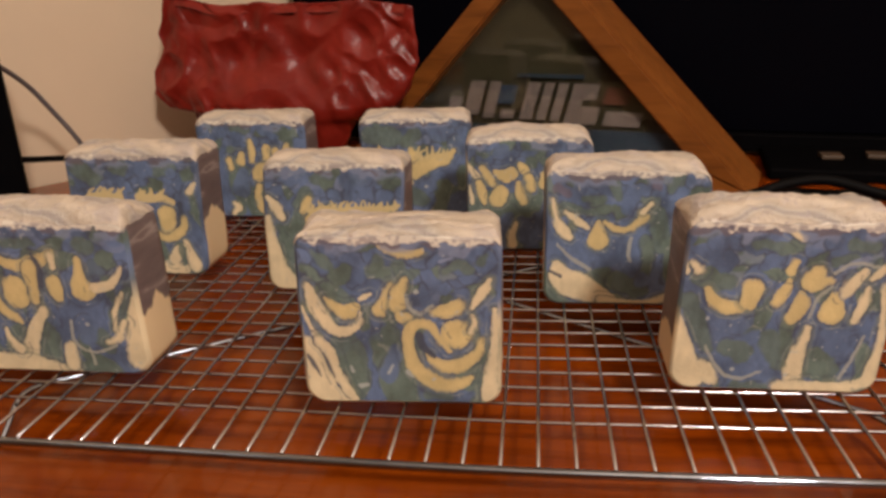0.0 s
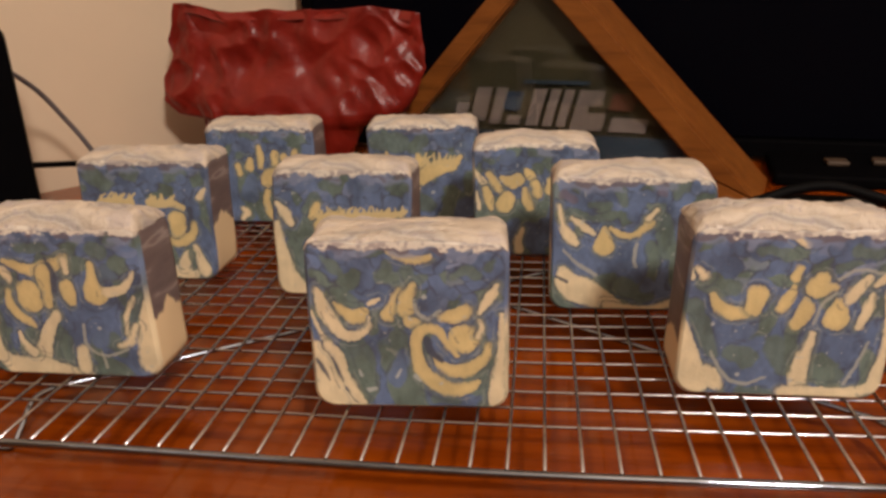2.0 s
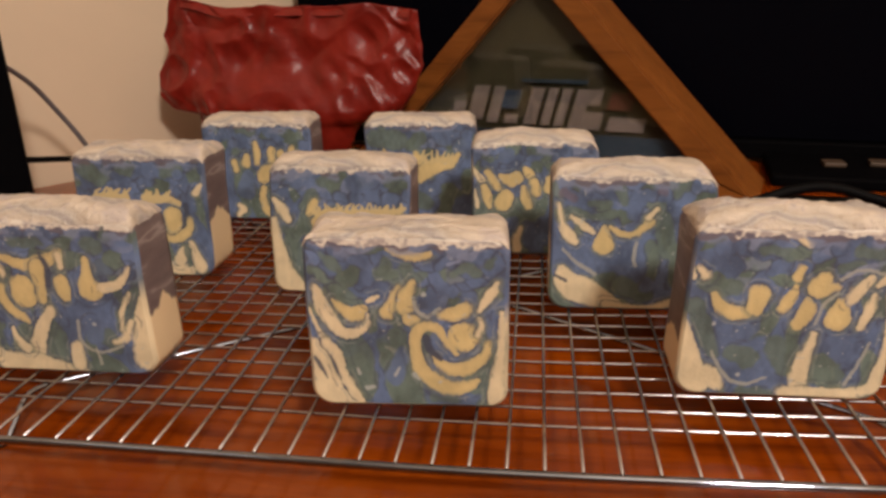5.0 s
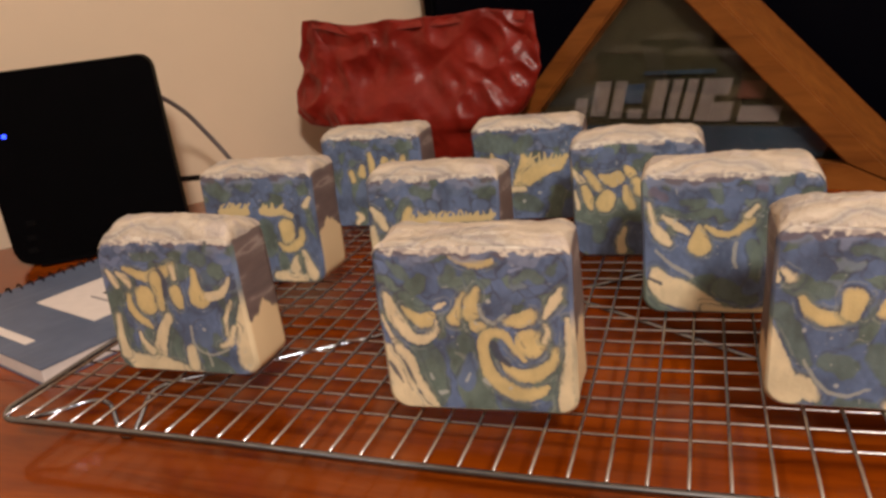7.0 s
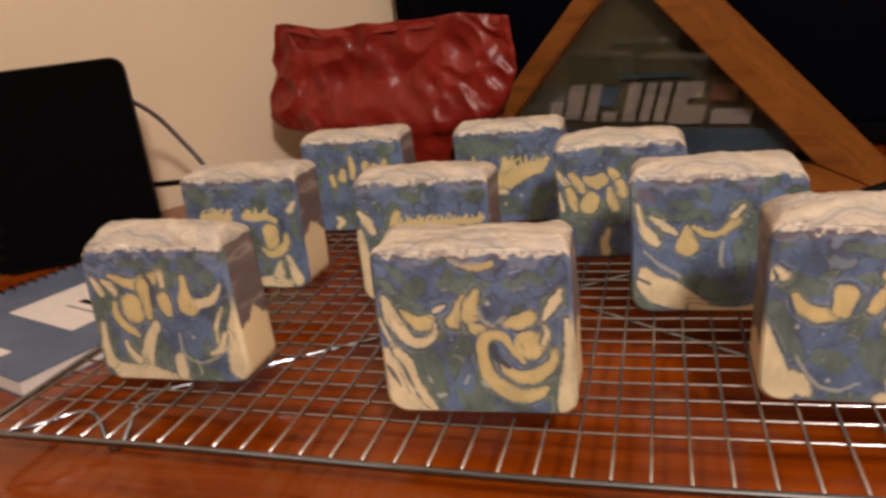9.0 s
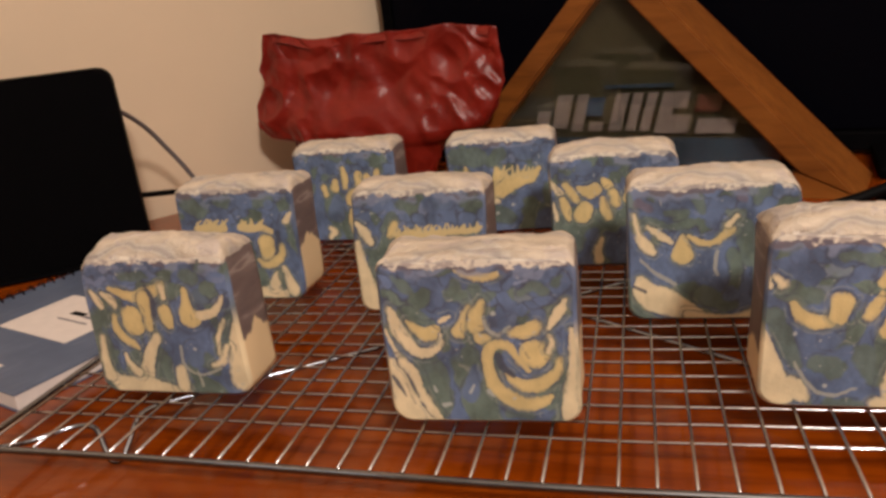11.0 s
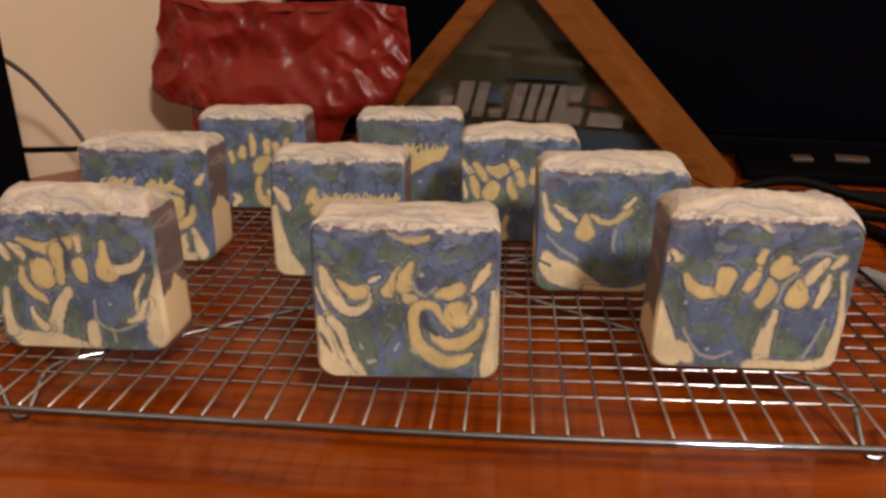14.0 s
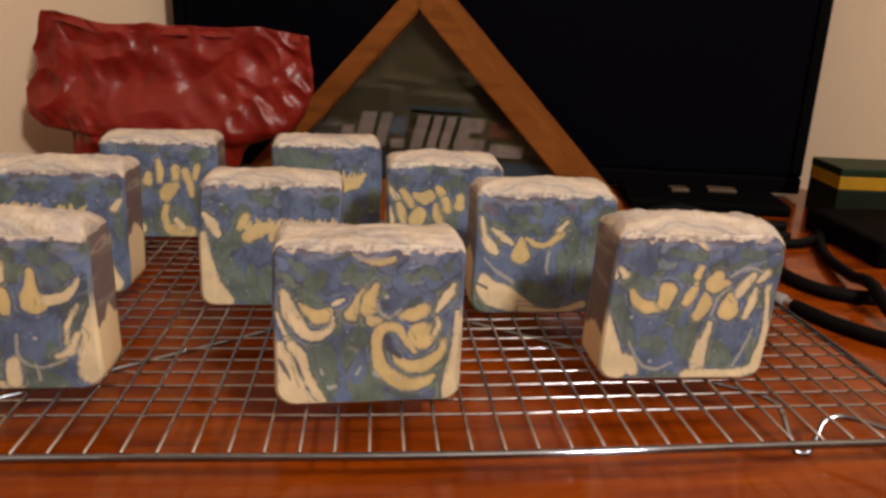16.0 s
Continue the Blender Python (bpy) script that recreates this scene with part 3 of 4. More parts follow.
A_THREAD = [[(3, 44.1, 0.6), (4.3, 40.3, 0.6), (7.9, 38, 0.8), (12.7, 40.7, 0.6)]]
A_DROP_3 = [[(13.7, 38, 1.2), (18.2, 38.9, 2.7), (21.9, 40.7, 2), (23.6, 41.8, 0.8)], [(21.4, 29.4, 5.2)]]
A_CREAM_3 = [[(27.8, 36.9, 0.6), (28.1, 34, 0.8), (26.8, 30.6, 0.8)]]
A_DROP_4 = [[(18.7, 22.4, 0.4), (14.7, 27.5, 0.8), (12.4, 32.1, 1.5), (7.7, 33.9, 1.5), (4, 31.2, 1.9), (2.7, 24.7, 1.9), (4.8, 16.4, 2.5), (9.8, 10.4, 3.2), (17.2, 7.6, 2.6), (23.6, 8.7, 1.9), (26.8, 10.6, 0.8)], [(9.9, 21.2, 0.4), (13.5, 17.7, 1.7), (18.5, 15.8, 2.5), (24.8, 17.3, 2.5), (29.1, 21.3, 1.5), (30.9, 27.1, 0.6)]]
A_DARK = [[(7.5, 28.9, 1.7), (8.3, 24.2, 1.5), (12.8, 20, 0.6)]]
A_CREAM_4 = [[(33.6, 51.3, 0.8), (32, 47.4, 1.6), (29.5, 43.4, 1.4), (27.6, 40.5, 0.6)], [(35.7, 39.6, 0.4), (35.6, 31.7, 0.8), (35.3, 17.8, 1.5), (33.9, 8.3, 2.5), (33.4, 2.4, 3)], [(-36.8, 40.3, 0.4), (-34.5, 32.2, 0.6), (-31.8, 26.4, 1.1)], [(-36.5, 26.8, 0.9), (-34.2, 19.7, 2.8), (-31.6, 10, 4.8), (-31.7, 4.1, 5.3), (-24.2, 2.2, 2), (-19.2, 1, 0.9)], [(-31.8, 26.4, 1.7), (-27.6, 20.9, 1.9), (-25.3, 12.5, 1.5), (-20.8, 3.2, 1.5)]]
A_DARK_2 = [[(-36.7, 20.2, 0.4), (-34.6, 15.9, 0.9), (-32, 10.8, 0.2)], [(-30, 20.9, 0.2), (-28.5, 16.1, 0.7), (-26.4, 10.1, 0.2)]]
A_DROP_5 = [[(-6.3, 65.2, 1), (-2, 63, 1.4), (3.2, 61.7, 1.6), (8.8, 62.5, 1)]]
A_FLECK = [[(11.9, 10, 0.4), (12.4, 10.5, 0.4)], [(-5, 12.7, 0.6), (-3.8, 15.1, 0.4)], [(2.5, 12.8, 0.9), (4.1, 10.4, 0.4)], [(-16.2, 6.5, 0.9), (-14, 7.3, 0.7)], [(-19, 12.6, 0.6), (-19.9, 15, 0.4)], [(6.3, 47.4, 1)]]
A_DYES = [("g", A_GREEN), ("k", A_PALE), ("b", A_BLUE), ("c", A_CREAM), ("y", A_DROP), ("c", A_CREAM_2), ("y", A_DROP_2), ("t", A_THREAD), ("y", A_DROP_3), ("c", A_CREAM_3), ("y", A_DROP_4), ("d", A_DARK), ("c", A_CREAM_4), ("d", A_DARK_2), ("y", A_DROP_5), ("f", A_FLECK)]
B_GREEN = [[(20.2, 57.4, 4.2), (16.6, 59.1, 2.6)], [(-15.8, 17.2, 4.8), (-16.4, 13.2, 3.4)], [(-1.2, 16.8, 3.3), (-0.6, 11.1, 3.3), (-0.1, 3.8, 1.7)], [(34.9, 38.4, 2.1), (29.7, 31.5, 2.9), (26.7, 21.3, 2.2)], [(19.5, 17.4, 3.8), (22.5, 11.8, 2.7)], [(-29.6, 38.5, 1.1), (-28.8, 23.1, 1.1), (-25.4, 9.4, 1.4)], [(-14.9, 58.8, 2.7), (-4.3, 58.4, 2.4)]]
B_PALE = [[(-25, 62.6, 2.2), (-16.8, 63.5, 1.6)], [(32.7, 64.4, 2), (36.7, 65.7, 1.5)]]
B_BLUE = [[(14, 22.8, 4.9), (14.5, 17.2, 3.8)], [(1.7, 35, 2.7), (1.1, 23.9, 2.7)], [(-24.2, 34.4, 2.2), (-22.3, 20.4, 2.2)]]
B_CREAM = [[(-33.6, 51.7, 0.8), (-31.5, 48, 1.9), (-29.4, 44.5, 1.4)], [(-27.5, 50.7, 0.8), (-23.9, 47.8, 1.9), (-21.3, 44.1, 1.1)]]
B_DROP = [[(-22.8, 52.9, 0.8), (-17.3, 50.3, 1.6), (-10.5, 48.5, 2.2), (-4.8, 49.4, 3), (1.2, 52.4, 1.6), (4.7, 55.1, 0.5)], [(-5.3, 47.8, 3), (-5.3, 40.3, 2.4), (-5.2, 33.2, 1.6)], [(-13.4, 38.8, 4.6), (-13.4, 34.7, 4.7)], [(-23.1, 39.4, 0.8), (-23, 33.1, 1.7), (-19.5, 27.6, 1.9), (-14.7, 24.6, 1.4), (-12.8, 22.1, 0.6)]]
B_CREAM_2 = [[(-2.7, 28, 1.6), (-6.5, 22.3, 1.9), (-10, 15.1, 2.5), (-12.9, 8.7, 3.9)], [(-31.9, 8, 2.3), (-26.3, 3.5, 4), (-15.1, 2.7, 4.5), (-4.2, 0.8, 3.4), (6.9, -0.3, 2.2)], [(-32.6, 28.7, 0.8), (-33.2, 17.3, 1.7), (-32.4, 8, 2.6)], [(-21.6, 19.6, 0.6), (-20.2, 14.2, 1.1), (-16.3, 10, 1.7)]]
B_DROP_2 = [[(3.7, 42.1, 2.4), (4.4, 37.8, 2.4), (5.7, 34.5, 1.1)]]
B_CREAM_3 = [[(3.9, 53.3, 1.1), (4.3, 48.5, 1.1)]]
B_DROP_3 = [[(15.4, 51.3, 1.1), (15.4, 45.5, 1.9), (15.2, 39.1, 4), (17.6, 37.8, 3.7)]]
B_CREAM_4 = [[(22, 39.2, 2.1), (27.3, 40.6, 1.8), (30.9, 44.7, 1), (32.9, 48.2, 0.5)], [(39.5, 55, 0.8), (39, 50.4, 1.3), (37.5, 46.9, 0.8)], [(39.3, 37.9, 1), (36.8, 27.6, 3.2), (35.4, 16.5, 4.8), (35.3, 7.5, 5.4)], [(31.5, 37, 0.5), (27.5, 28.7, 0.8), (26.6, 20.4, 0.5)], [(30.8, 23.9, 0.8), (27.1, 16.8, 1.4), (22.9, 14.7, 0.8)], [(6.1, 11.9, 1.9), (6.1, 3.5, 2.5)]]
B_THREAD = [[(8.2, 24.1, 0.5), (8.3, 15.6, 0.6), (11.5, 11.2, 0.6), (17.8, 9.7, 0.5), (25.6, 13.1, 0.5)], [(14.5, 11.3, 0.3), (15.5, 3.8, 0.6)]]
B_DARK = [[(-4.4, 53.7, 0.5), (-1.7, 48.4, 1.3), (-1.5, 40.4, 1.4)]]
B_FLECK = [[(14.5, 22.9, 0.8)]]
B_DYES = [("g", B_GREEN), ("k", B_PALE), ("b", B_BLUE), ("c", B_CREAM), ("y", B_DROP), ("c", B_CREAM_2), ("y", B_DROP_2), ("c", B_CREAM_3), ("y", B_DROP_3), ("c", B_CREAM_4), ("t", B_THREAD), ("d", B_DARK), ("f", B_FLECK)]
C_GREEN = [[(-33.1, 47.9, 2.8), (-26.2, 44.8, 3.9), (-20.7, 44.4, 3)], [(-35.2, 38, 2.9), (-30.5, 26, 3.6), (-25.7, 17.9, 2.5)], [(-18.4, 18.6, 3.6), (-13.1, 15.7, 4.4)], [(-3.3, 21.7, 4.4), (0.9, 11.5, 2.9)], [(14.6, 12.5, 4.8), (20.5, 9.6, 3.7)], [(20, 60.4, 2.5), (26.5, 58.7, 2.2)], [(-13.7, 0.9, 1.8), (-2.5, 1.1, 2)], [(15.1, 53.4, 2.1), (20.8, 55.8, 1.9)], [(-13.3, 60.5, 2.1), (-2.4, 58.3, 2.5)]]
C_PALE = [[(-35.2, 65, 1.9), (-30, 66.2, 1.7)], [(-16.1, 65.2, 1.7), (-17.7, 61.7, 1.7)], [(17.5, 51.5, 1.2), (25.1, 55.2, 1.2)]]
C_BLUE = [[(-15.2, 27.7, 4.4), (-13.7, 32.7, 2.6)], [(-28.2, 60.4, 3)], [(26.9, 22.5, 1.7), (24.2, 13.6, 1.7)]]
C_CREAM = [[(-39.2, 55, 0.7), (-36.8, 49.5, 0.9)], [(-35.5, 53.1, 0.7), (-32.5, 50.1, 1.3)]]
C_DROP = [[(-29.1, 42.3, 0.7), (-26.6, 37.9, 2), (-21.4, 34.8, 2.4), (-17, 34.9, 2), (-13.6, 35.5, 1.1)], [(-12, 42.6, 3.7), (-13, 37.5, 3)], [(-0.1, 46, 0.8), (-1.3, 41.1, 2.3), (-3, 37.2, 1.7)], [(4.8, 40.8, 0.8), (5.2, 35.6, 2.8), (3.2, 30.6, 1.9)], [(0.9, 53, 1.5), (-0.3, 49.8, 1.7)], [(9.6, 48.6, 2.9), (8.3, 45.2, 3.2), (14.5, 46.7, 1)], [(16.5, 40.3, 1.1), (17, 33.5, 4.5)]]
C_CREAM_2 = [[(25.4, 49.8, 1.4), (21.8, 44.5, 2.1), (20.4, 40.9, 1.3)], [(27.9, 43.4, 0.8), (27.3, 37.4, 1.7), (25.5, 30, 0.8)], [(31.4, 50.8, 1.4), (28.5, 47.7, 0.8)], [(-38.8, 30.1, 0.7), (-36.1, 20.7, 2.7), (-33.1, 10.3, 4.6), (-31.1, 4.5, 4.6), (-26.9, 7.9, 3.6), (-22.8, 4, 2.3)], [(9.5, 26.3, 0.9), (8.6, 19.5, 1.7), (7.4, 10.4, 2.9), (7.4, 3.8, 3.1)], [(2.8, 1.5, 2.2), (15.3, 1.2, 2.2), (28.4, 2, 2), (34.8, 4.9, 1.7)], [(33.4, 44.7, 0.6), (35.6, 30.2, 0.8), (36.3, 16.5, 1.3), (35.4, 8.8, 1.9), (34.8, 4.9, 2.2)]]
C_THREAD = [[(29.8, 51.7, 0.4), (21.3, 53.5, 0.6), (15.7, 49.6, 0.6)], [(30.5, 23.9, 0.4), (27.8, 13.7, 0.6), (24.7, 5.8, 0.7)], [(-26.2, 18.4, 0.4), (-19.6, 7.4, 0.7), (-11.9, 4.2, 0.7), (-4.5, 7.4, 0.4)], [(9.4, 30.8, 0.4), (11.1, 39.4, 0.6), (15.6, 44.4, 0.4)]]
C_CREAM_3 = [[(-1.9, 65.8, 1.2), (2.3, 62.8, 1.2)]]
C_FLECK = [[(-15.2, 8.3, 0.7)], [(4.5, 6.9, 0.7)], [(-27.6, 29.9, 0.7)], [(-18.4, 27.6, 0.4)]]
C_DYES = [("g", C_GREEN), ("k", C_PALE), ("b", C_BLUE), ("c", C_CREAM), ("y", C_DROP), ("c", C_CREAM_2), ("t", C_THREAD), ("c", C_CREAM_3), ("f", C_FLECK)]
D_GREEN = [[(13.3, 47.2, 4.1), (17.7, 30.7, 5)], [(-6.7, 61.8, 2.5), (-4.2, 54.5, 2.5)], [(-19.7, 53.9, 2.2), (-12.7, 53.9, 2.2)], [(9.2, 33.1, 2.8), (11.1, 24.6, 3.4)], [(22.2, 63.1, 2.7), (19.8, 58.8, 2.2)], [(-30.7, 51.6, 1.7), (-19.4, 47.1, 2.2), (-8.3, 48.6, 2.2)], [(-3.7, 12, 4.6), (7.9, 7.4, 4.6)]]
D_PLUM = [[(-33.2, 59, 2), (-28.1, 56.9, 2)], [(12.9, 60.3, 2.4)]]
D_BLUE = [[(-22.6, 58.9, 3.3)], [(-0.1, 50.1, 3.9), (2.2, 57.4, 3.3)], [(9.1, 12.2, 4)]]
D_CREAM = [[(-35.6, 54, 0.6), (-34, 45.6, 1.1), (-30.4, 39.3, 2.6), (-26.9, 35.1, 1.4)], [(-29.5, 47.4, 0.6), (-23.5, 43.2, 1.4), (-18, 39.4, 0.8)]]
D_DROP = [[(-13, 41.5, 1.1), (-13.2, 33.3, 4.5)], [(-10, 42.1, 0.6), (-5.1, 39.1, 1.4), (0.5, 38.8, 1.1), (5.3, 42.1, 1.4), (7.9, 45.1, 2.2)]]
D_CREAM_2 = [[(10.8, 51.6, 0.8), (7, 47.2, 1.1)], [(-32.8, 19.9, 1.7), (-29.1, 12.4, 5.8), (-21.5, 8.6, 6.1), (-12.6, 5.2, 4.3), (-6.2, 2.4, 2.3)], [(-10.5, 1.4, 2), (8.4, 0.1, 1.1), (23.8, 4.2, 2)]]
D_DARK = [[(-35.6, 16.7, 0.6), (-30.3, 14.2, 0.9)]]
D_THREAD = [[(-33, 30.4, 0.6), (-24.8, 23.4, 0.9), (-16.9, 17.5, 0.9)], [(2.4, 34.3, 0.8), (1.5, 26.1, 0.8), (2.8, 22.1, 0.6)]]
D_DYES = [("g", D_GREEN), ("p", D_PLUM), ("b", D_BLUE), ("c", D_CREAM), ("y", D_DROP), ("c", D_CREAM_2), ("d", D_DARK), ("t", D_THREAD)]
E_GREEN = [[(-14.3, 52.8, 3.4), (-18.9, 47.4, 2.3)], [(-23.7, 23.5, 4.6), (-15.9, 10.4, 7), (-7.6, 4, 4.7)], [(-8.2, 60.9, 3.4), (-3.9, 59.5, 2.5)], [(25.9, 61.6, 3.4), (31.5, 64.6, 2.6)], [(-29.4, 35.1, 1.7), (-25.2, 25.9, 2.3)]]
E_BLUE = [[(-16.6, 65.1, 4.5), (-22.2, 59.2, 3.4)], [(8.8, 59.8, 5.1), (17.3, 61.4, 4)], [(-7.9, 29.3, 4.6), (-10.8, 36.9, 2.9)]]
E_PALE = [[(20.1, 64.4, 2), (27.1, 66, 1.7)]]
E_CREAM = [[(-34.4, 51.3, 0.8), (-30.8, 46, 2.3), (-26.3, 40.3, 1.4)], [(-35.3, 40.2, 0.9), (-33.8, 28.9, 2), (-32.2, 16.5, 3.8), (-29.3, 5.5, 5.8), (-21.7, 1.7, 2.3)]]
E_DROP = [[(-15.4, 43.8, 1.4), (-12.9, 49.3, 2)], [(-10.8, 39, 2.9), (-5.2, 42.8, 3.2), (-0.6, 45.3, 2.3)], [(0.9, 38, 1.4), (1.4, 43.2, 1.4)]]
E_FRINGE = [[(-13.2, 44.5, 1.1), (-12.3, 46.3, 0.7), (-13.4, 47.7, 0.3)], [(-11.2, 43.6, 1.6), (-9.9, 46.3, 0.9), (-11.9, 48, 0.3)], [(-7.6, 44.2, 1.4), (-6.4, 46.3, 0.6), (-7.4, 49.2, 0.3)], [(-5.6, 43.3, 1.5), (-4.3, 46.3, 0.7), (-5.7, 48.1, 0.3)], [(-1.5, 43.7, 1.2), (14.6, 44.7, 1.7), (28.9, 45.4, 1.7), (35.2, 47.2, 0.9)], [(-0.6, 44, 1.6), (0.7, 46.9, 0.9), (-1, 49.3, 0.3)], [(1.8, 44.6, 1.3), (1.6, 46.9, 0.7), (2.2, 48.1, 0.3)], [(5, 44.3, 1.5), (4.5, 47, 0.9), (6.9, 49.3, 0.3)], [(7.3, 44.3, 1), (7.7, 47, 0.8), (8.3, 48.8, 0.3)], [(9.6, 44.9, 1.5), (9.1, 47, 0.6), (10.9, 49.1, 0.3)]]
E_FRINGE_2 = [[(11.7, 44.4, 1.3), (12.6, 47, 0.7), (11.8, 48.2, 0.3)], [(15.1, 44.1, 1.3), (15.2, 47, 0.6), (16.1, 49.4, 0.3)], [(17.4, 44.4, 1), (17.5, 47.1, 0.6), (16.7, 49.4, 0.3)], [(19.5, 44.4, 1.3), (19.2, 47.1, 0.6), (19.3, 48.5, 0.3)], [(21.5, 45, 1.4), (21.5, 47.1, 0.8), (22.1, 48.3, 0.3)], [(23.8, 45.3, 1.4), (24.1, 47.1, 0.9), (25.6, 49.2, 0.3)], [(25.5, 44.5, 1), (25.8, 47.1, 0.7), (25.8, 48.9, 0.3)], [(28.9, 45.1, 1.3), (29, 47.1, 0.6), (28.7, 48.9, 0.3)], [(32.1, 45.1, 1.3), (32.4, 47.2, 0.9), (33, 49.8, 0.3)], [(33.8, 45.7, 0.9), (33.5, 47.2, 0.8), (33.5, 49.2, 0.3)]]
E_DYES = [("g", E_GREEN), ("b", E_BLUE), ("k", E_PALE), ("c", E_CREAM), ("y", E_DROP), ("l", E_FRINGE), ("l", E_FRINGE_2)]
F_GREEN = [[(-31.2, 61.7, 5.4), (-22.7, 56.1, 4.6)], [(16.1, 60.9, 4.4), (23.7, 62.1, 3.6)], [(3.7, 35.6, 5.3), (2.7, 21.4, 5.3)], [(-6, 62.1, 4.5), (-11.3, 64.1, 3)]]
F_BLUE = [[(-16.6, 66.1, 4.5)], [(7, 61.4, 5.1)], [(23.1, 58.8, 3.6)]]
F_FRINGE = [[(-26.5, 46.4, 2), (-19.4, 45, 3.1), (-11.5, 45.7, 2.3), (-7.3, 45.2, 1.1)], [(-25.8, 46, 1.4), (-25.9, 49.2, 0.8), (-22.8, 50.8, 0.4)], [(-22, 45.5, 2.1), (-20.8, 49, 0.8), (-19.2, 51, 0.4)], [(-19.5, 46.1, 1.6), (-17.7, 48.8, 1.2), (-18.4, 51, 0.4)], [(-17.5, 46.4, 1.4), (-16.2, 48.8, 0.8), (-16.5, 50.9, 0.4)], [(-14.8, 46.2, 1.2), (-14.3, 48.7, 1), (-11.5, 50.6, 0.4)], [(-11.2, 45, 2), (-9.3, 48.4, 1.1), (-8.5, 50.5, 0.4)], [(-8.1, 45.2, 2), (-7.8, 48.4, 0.9), (-5.3, 51, 0.4)], [(3, 45.5, 2.2), (9.2, 44.5, 2.2), (16.7, 44.9, 2.2), (22.2, 42.6, 1.8)], [(3.1, 45.8, 1.6), (4.7, 48.2, 1.1), (4.3, 49.9, 0.4)]]
F_FRINGE_2 = [[(6.1, 45.7, 1.2), (6.6, 48.1, 1.2), (6.8, 49.1, 0.4)], [(10.3, 46.2, 1.8), (10.6, 47.9, 1), (10, 50.3, 0.4)], [(13.9, 45.3, 1.6), (15.4, 47.7, 0.9), (15.7, 49, 0.4)], [(16.2, 45.9, 1.1), (16.5, 47.6, 0.8), (18.1, 49.9, 0.4)]]
F_DROP = [[(18.2, 35.1, 4.8), (18.8, 28.1, 4.8)]]
F_DARK = [[(26.5, 41.7, 1.5), (26.3, 34.8, 1.5), (24, 27.9, 1.1)]]
F_DROP_2 = [[(11.8, 25.1, 0.8), (15.7, 21.8, 1.9), (21.9, 22.7, 2.2), (27.3, 27.8, 1.8), (27.8, 33, 1.1)]]
F_CREAM = [[(36.9, 53.7, 0.7), (33.2, 48.9, 1.8)], [(-42.2, 54.2, 1.2), (-40.1, 48.1, 1.2)], [(6.2, 3.8, 1.9), (16.6, 4.1, 3.4), (24.7, 2.8, 3.4)], [(27.5, 19, 1.1), (29.1, 10.7, 2.6), (31.7, 4.6, 3.3)], [(22.9, 13.7, 2.6), (19, 8.8, 2.6)]]
F_GREEN_2 = [[(24.5, 14.4, 1.9), (24.6, 6.5, 1.1)]]
F_DYES = [("g", F_GREEN), ("b", F_BLUE), ("l", F_FRINGE), ("l", F_FRINGE_2), ("y", F_DROP), ("d", F_DARK), ("y", F_DROP_2), ("c", F_CREAM), ("g", F_GREEN_2)]
G_GREEN = [[(-10.2, 64.1, 4.3), (-3.3, 61.7, 3.6)], [(25.4, 59.3, 3.6), (18.4, 62.1, 2.9)], [(13.5, 16.7, 4.1), (8.2, 20.6, 3)], [(-15.3, 47.2, 2.9)]]
G_BLUE = [[(-21.3, 60.2, 5)], [(11.2, 62.7, 5.8)], [(-10.3, 20.3, 6.6), (-7.5, 32, 3.7)]]
G_DROP = [[(-16.6, 40.7, 1.8), (-15.6, 35, 1.8)], [(-7.1, 45, 1.5), (-7.9, 39.7, 2.9)], [(-0.7, 53.9, 1.4), (0.6, 46.3, 2.2), (0.1, 39.8, 1.5)], [(10.5, 48.4, 2.6), (10.8, 41.5, 1.8)], [(17.3, 46.6, 2.6), (19.7, 38.2, 2.2), (20.7, 30.5, 1.5)], [(25.3, 50.6, 1.8), (23.6, 42.2, 1.5)], [(3, 29.9, 4), (5.4, 33, 4), (10.4, 36.2, 1.8)], [(2.4, 22.4, 1.5), (1.1, 14.6, 1.9), (2.4, 6.6, 2.6), (7, 4.3, 3.4), (17.5, 3.6, 3.4)]]
G_CREAM = [[(8.7, 11.5, 1.9), (12.8, 6.7, 1.9)], [(-17.4, 9.2, 1.1), (-14.4, 6.5, 2.2), (-17.7, 2, 1.5)]]
G_DYES = [("g", G_GREEN), ("b", G_BLUE), ("y", G_DROP), ("c", G_CREAM)]
H_GREEN = [[(-31.3, 55.2, 6.2), (-16, 53.8, 6.9)], [(-0.6, 55.1, 4.9), (-6.9, 49.9, 3.8)], [(-6.9, 12.3, 7), (2.5, 9.6, 5.4)], [(-26.5, 63.3, 3.1)]]
H_BLUE = [[(16.2, 55.5, 6.7), (11, 59.7, 4.4)], [(9.2, 19.2, 5.3)]]
H_DROP = [[(-25.7, 46.9, 0.8), (-25.2, 41.7, 1.9), (-20.7, 39.8, 1.2)], [(-3.2, 44.6, 1.5), (-2.8, 37.9, 4.2), (-5.2, 29.4, 4.6), (-8.9, 23.7, 2.3)], [(-1.4, 29.1, 4.6), (7.2, 34.7, 4.9), (15, 37.6, 4.1), (20.3, 37.5, 2.6), (25.9, 43.2, 1.1)]]
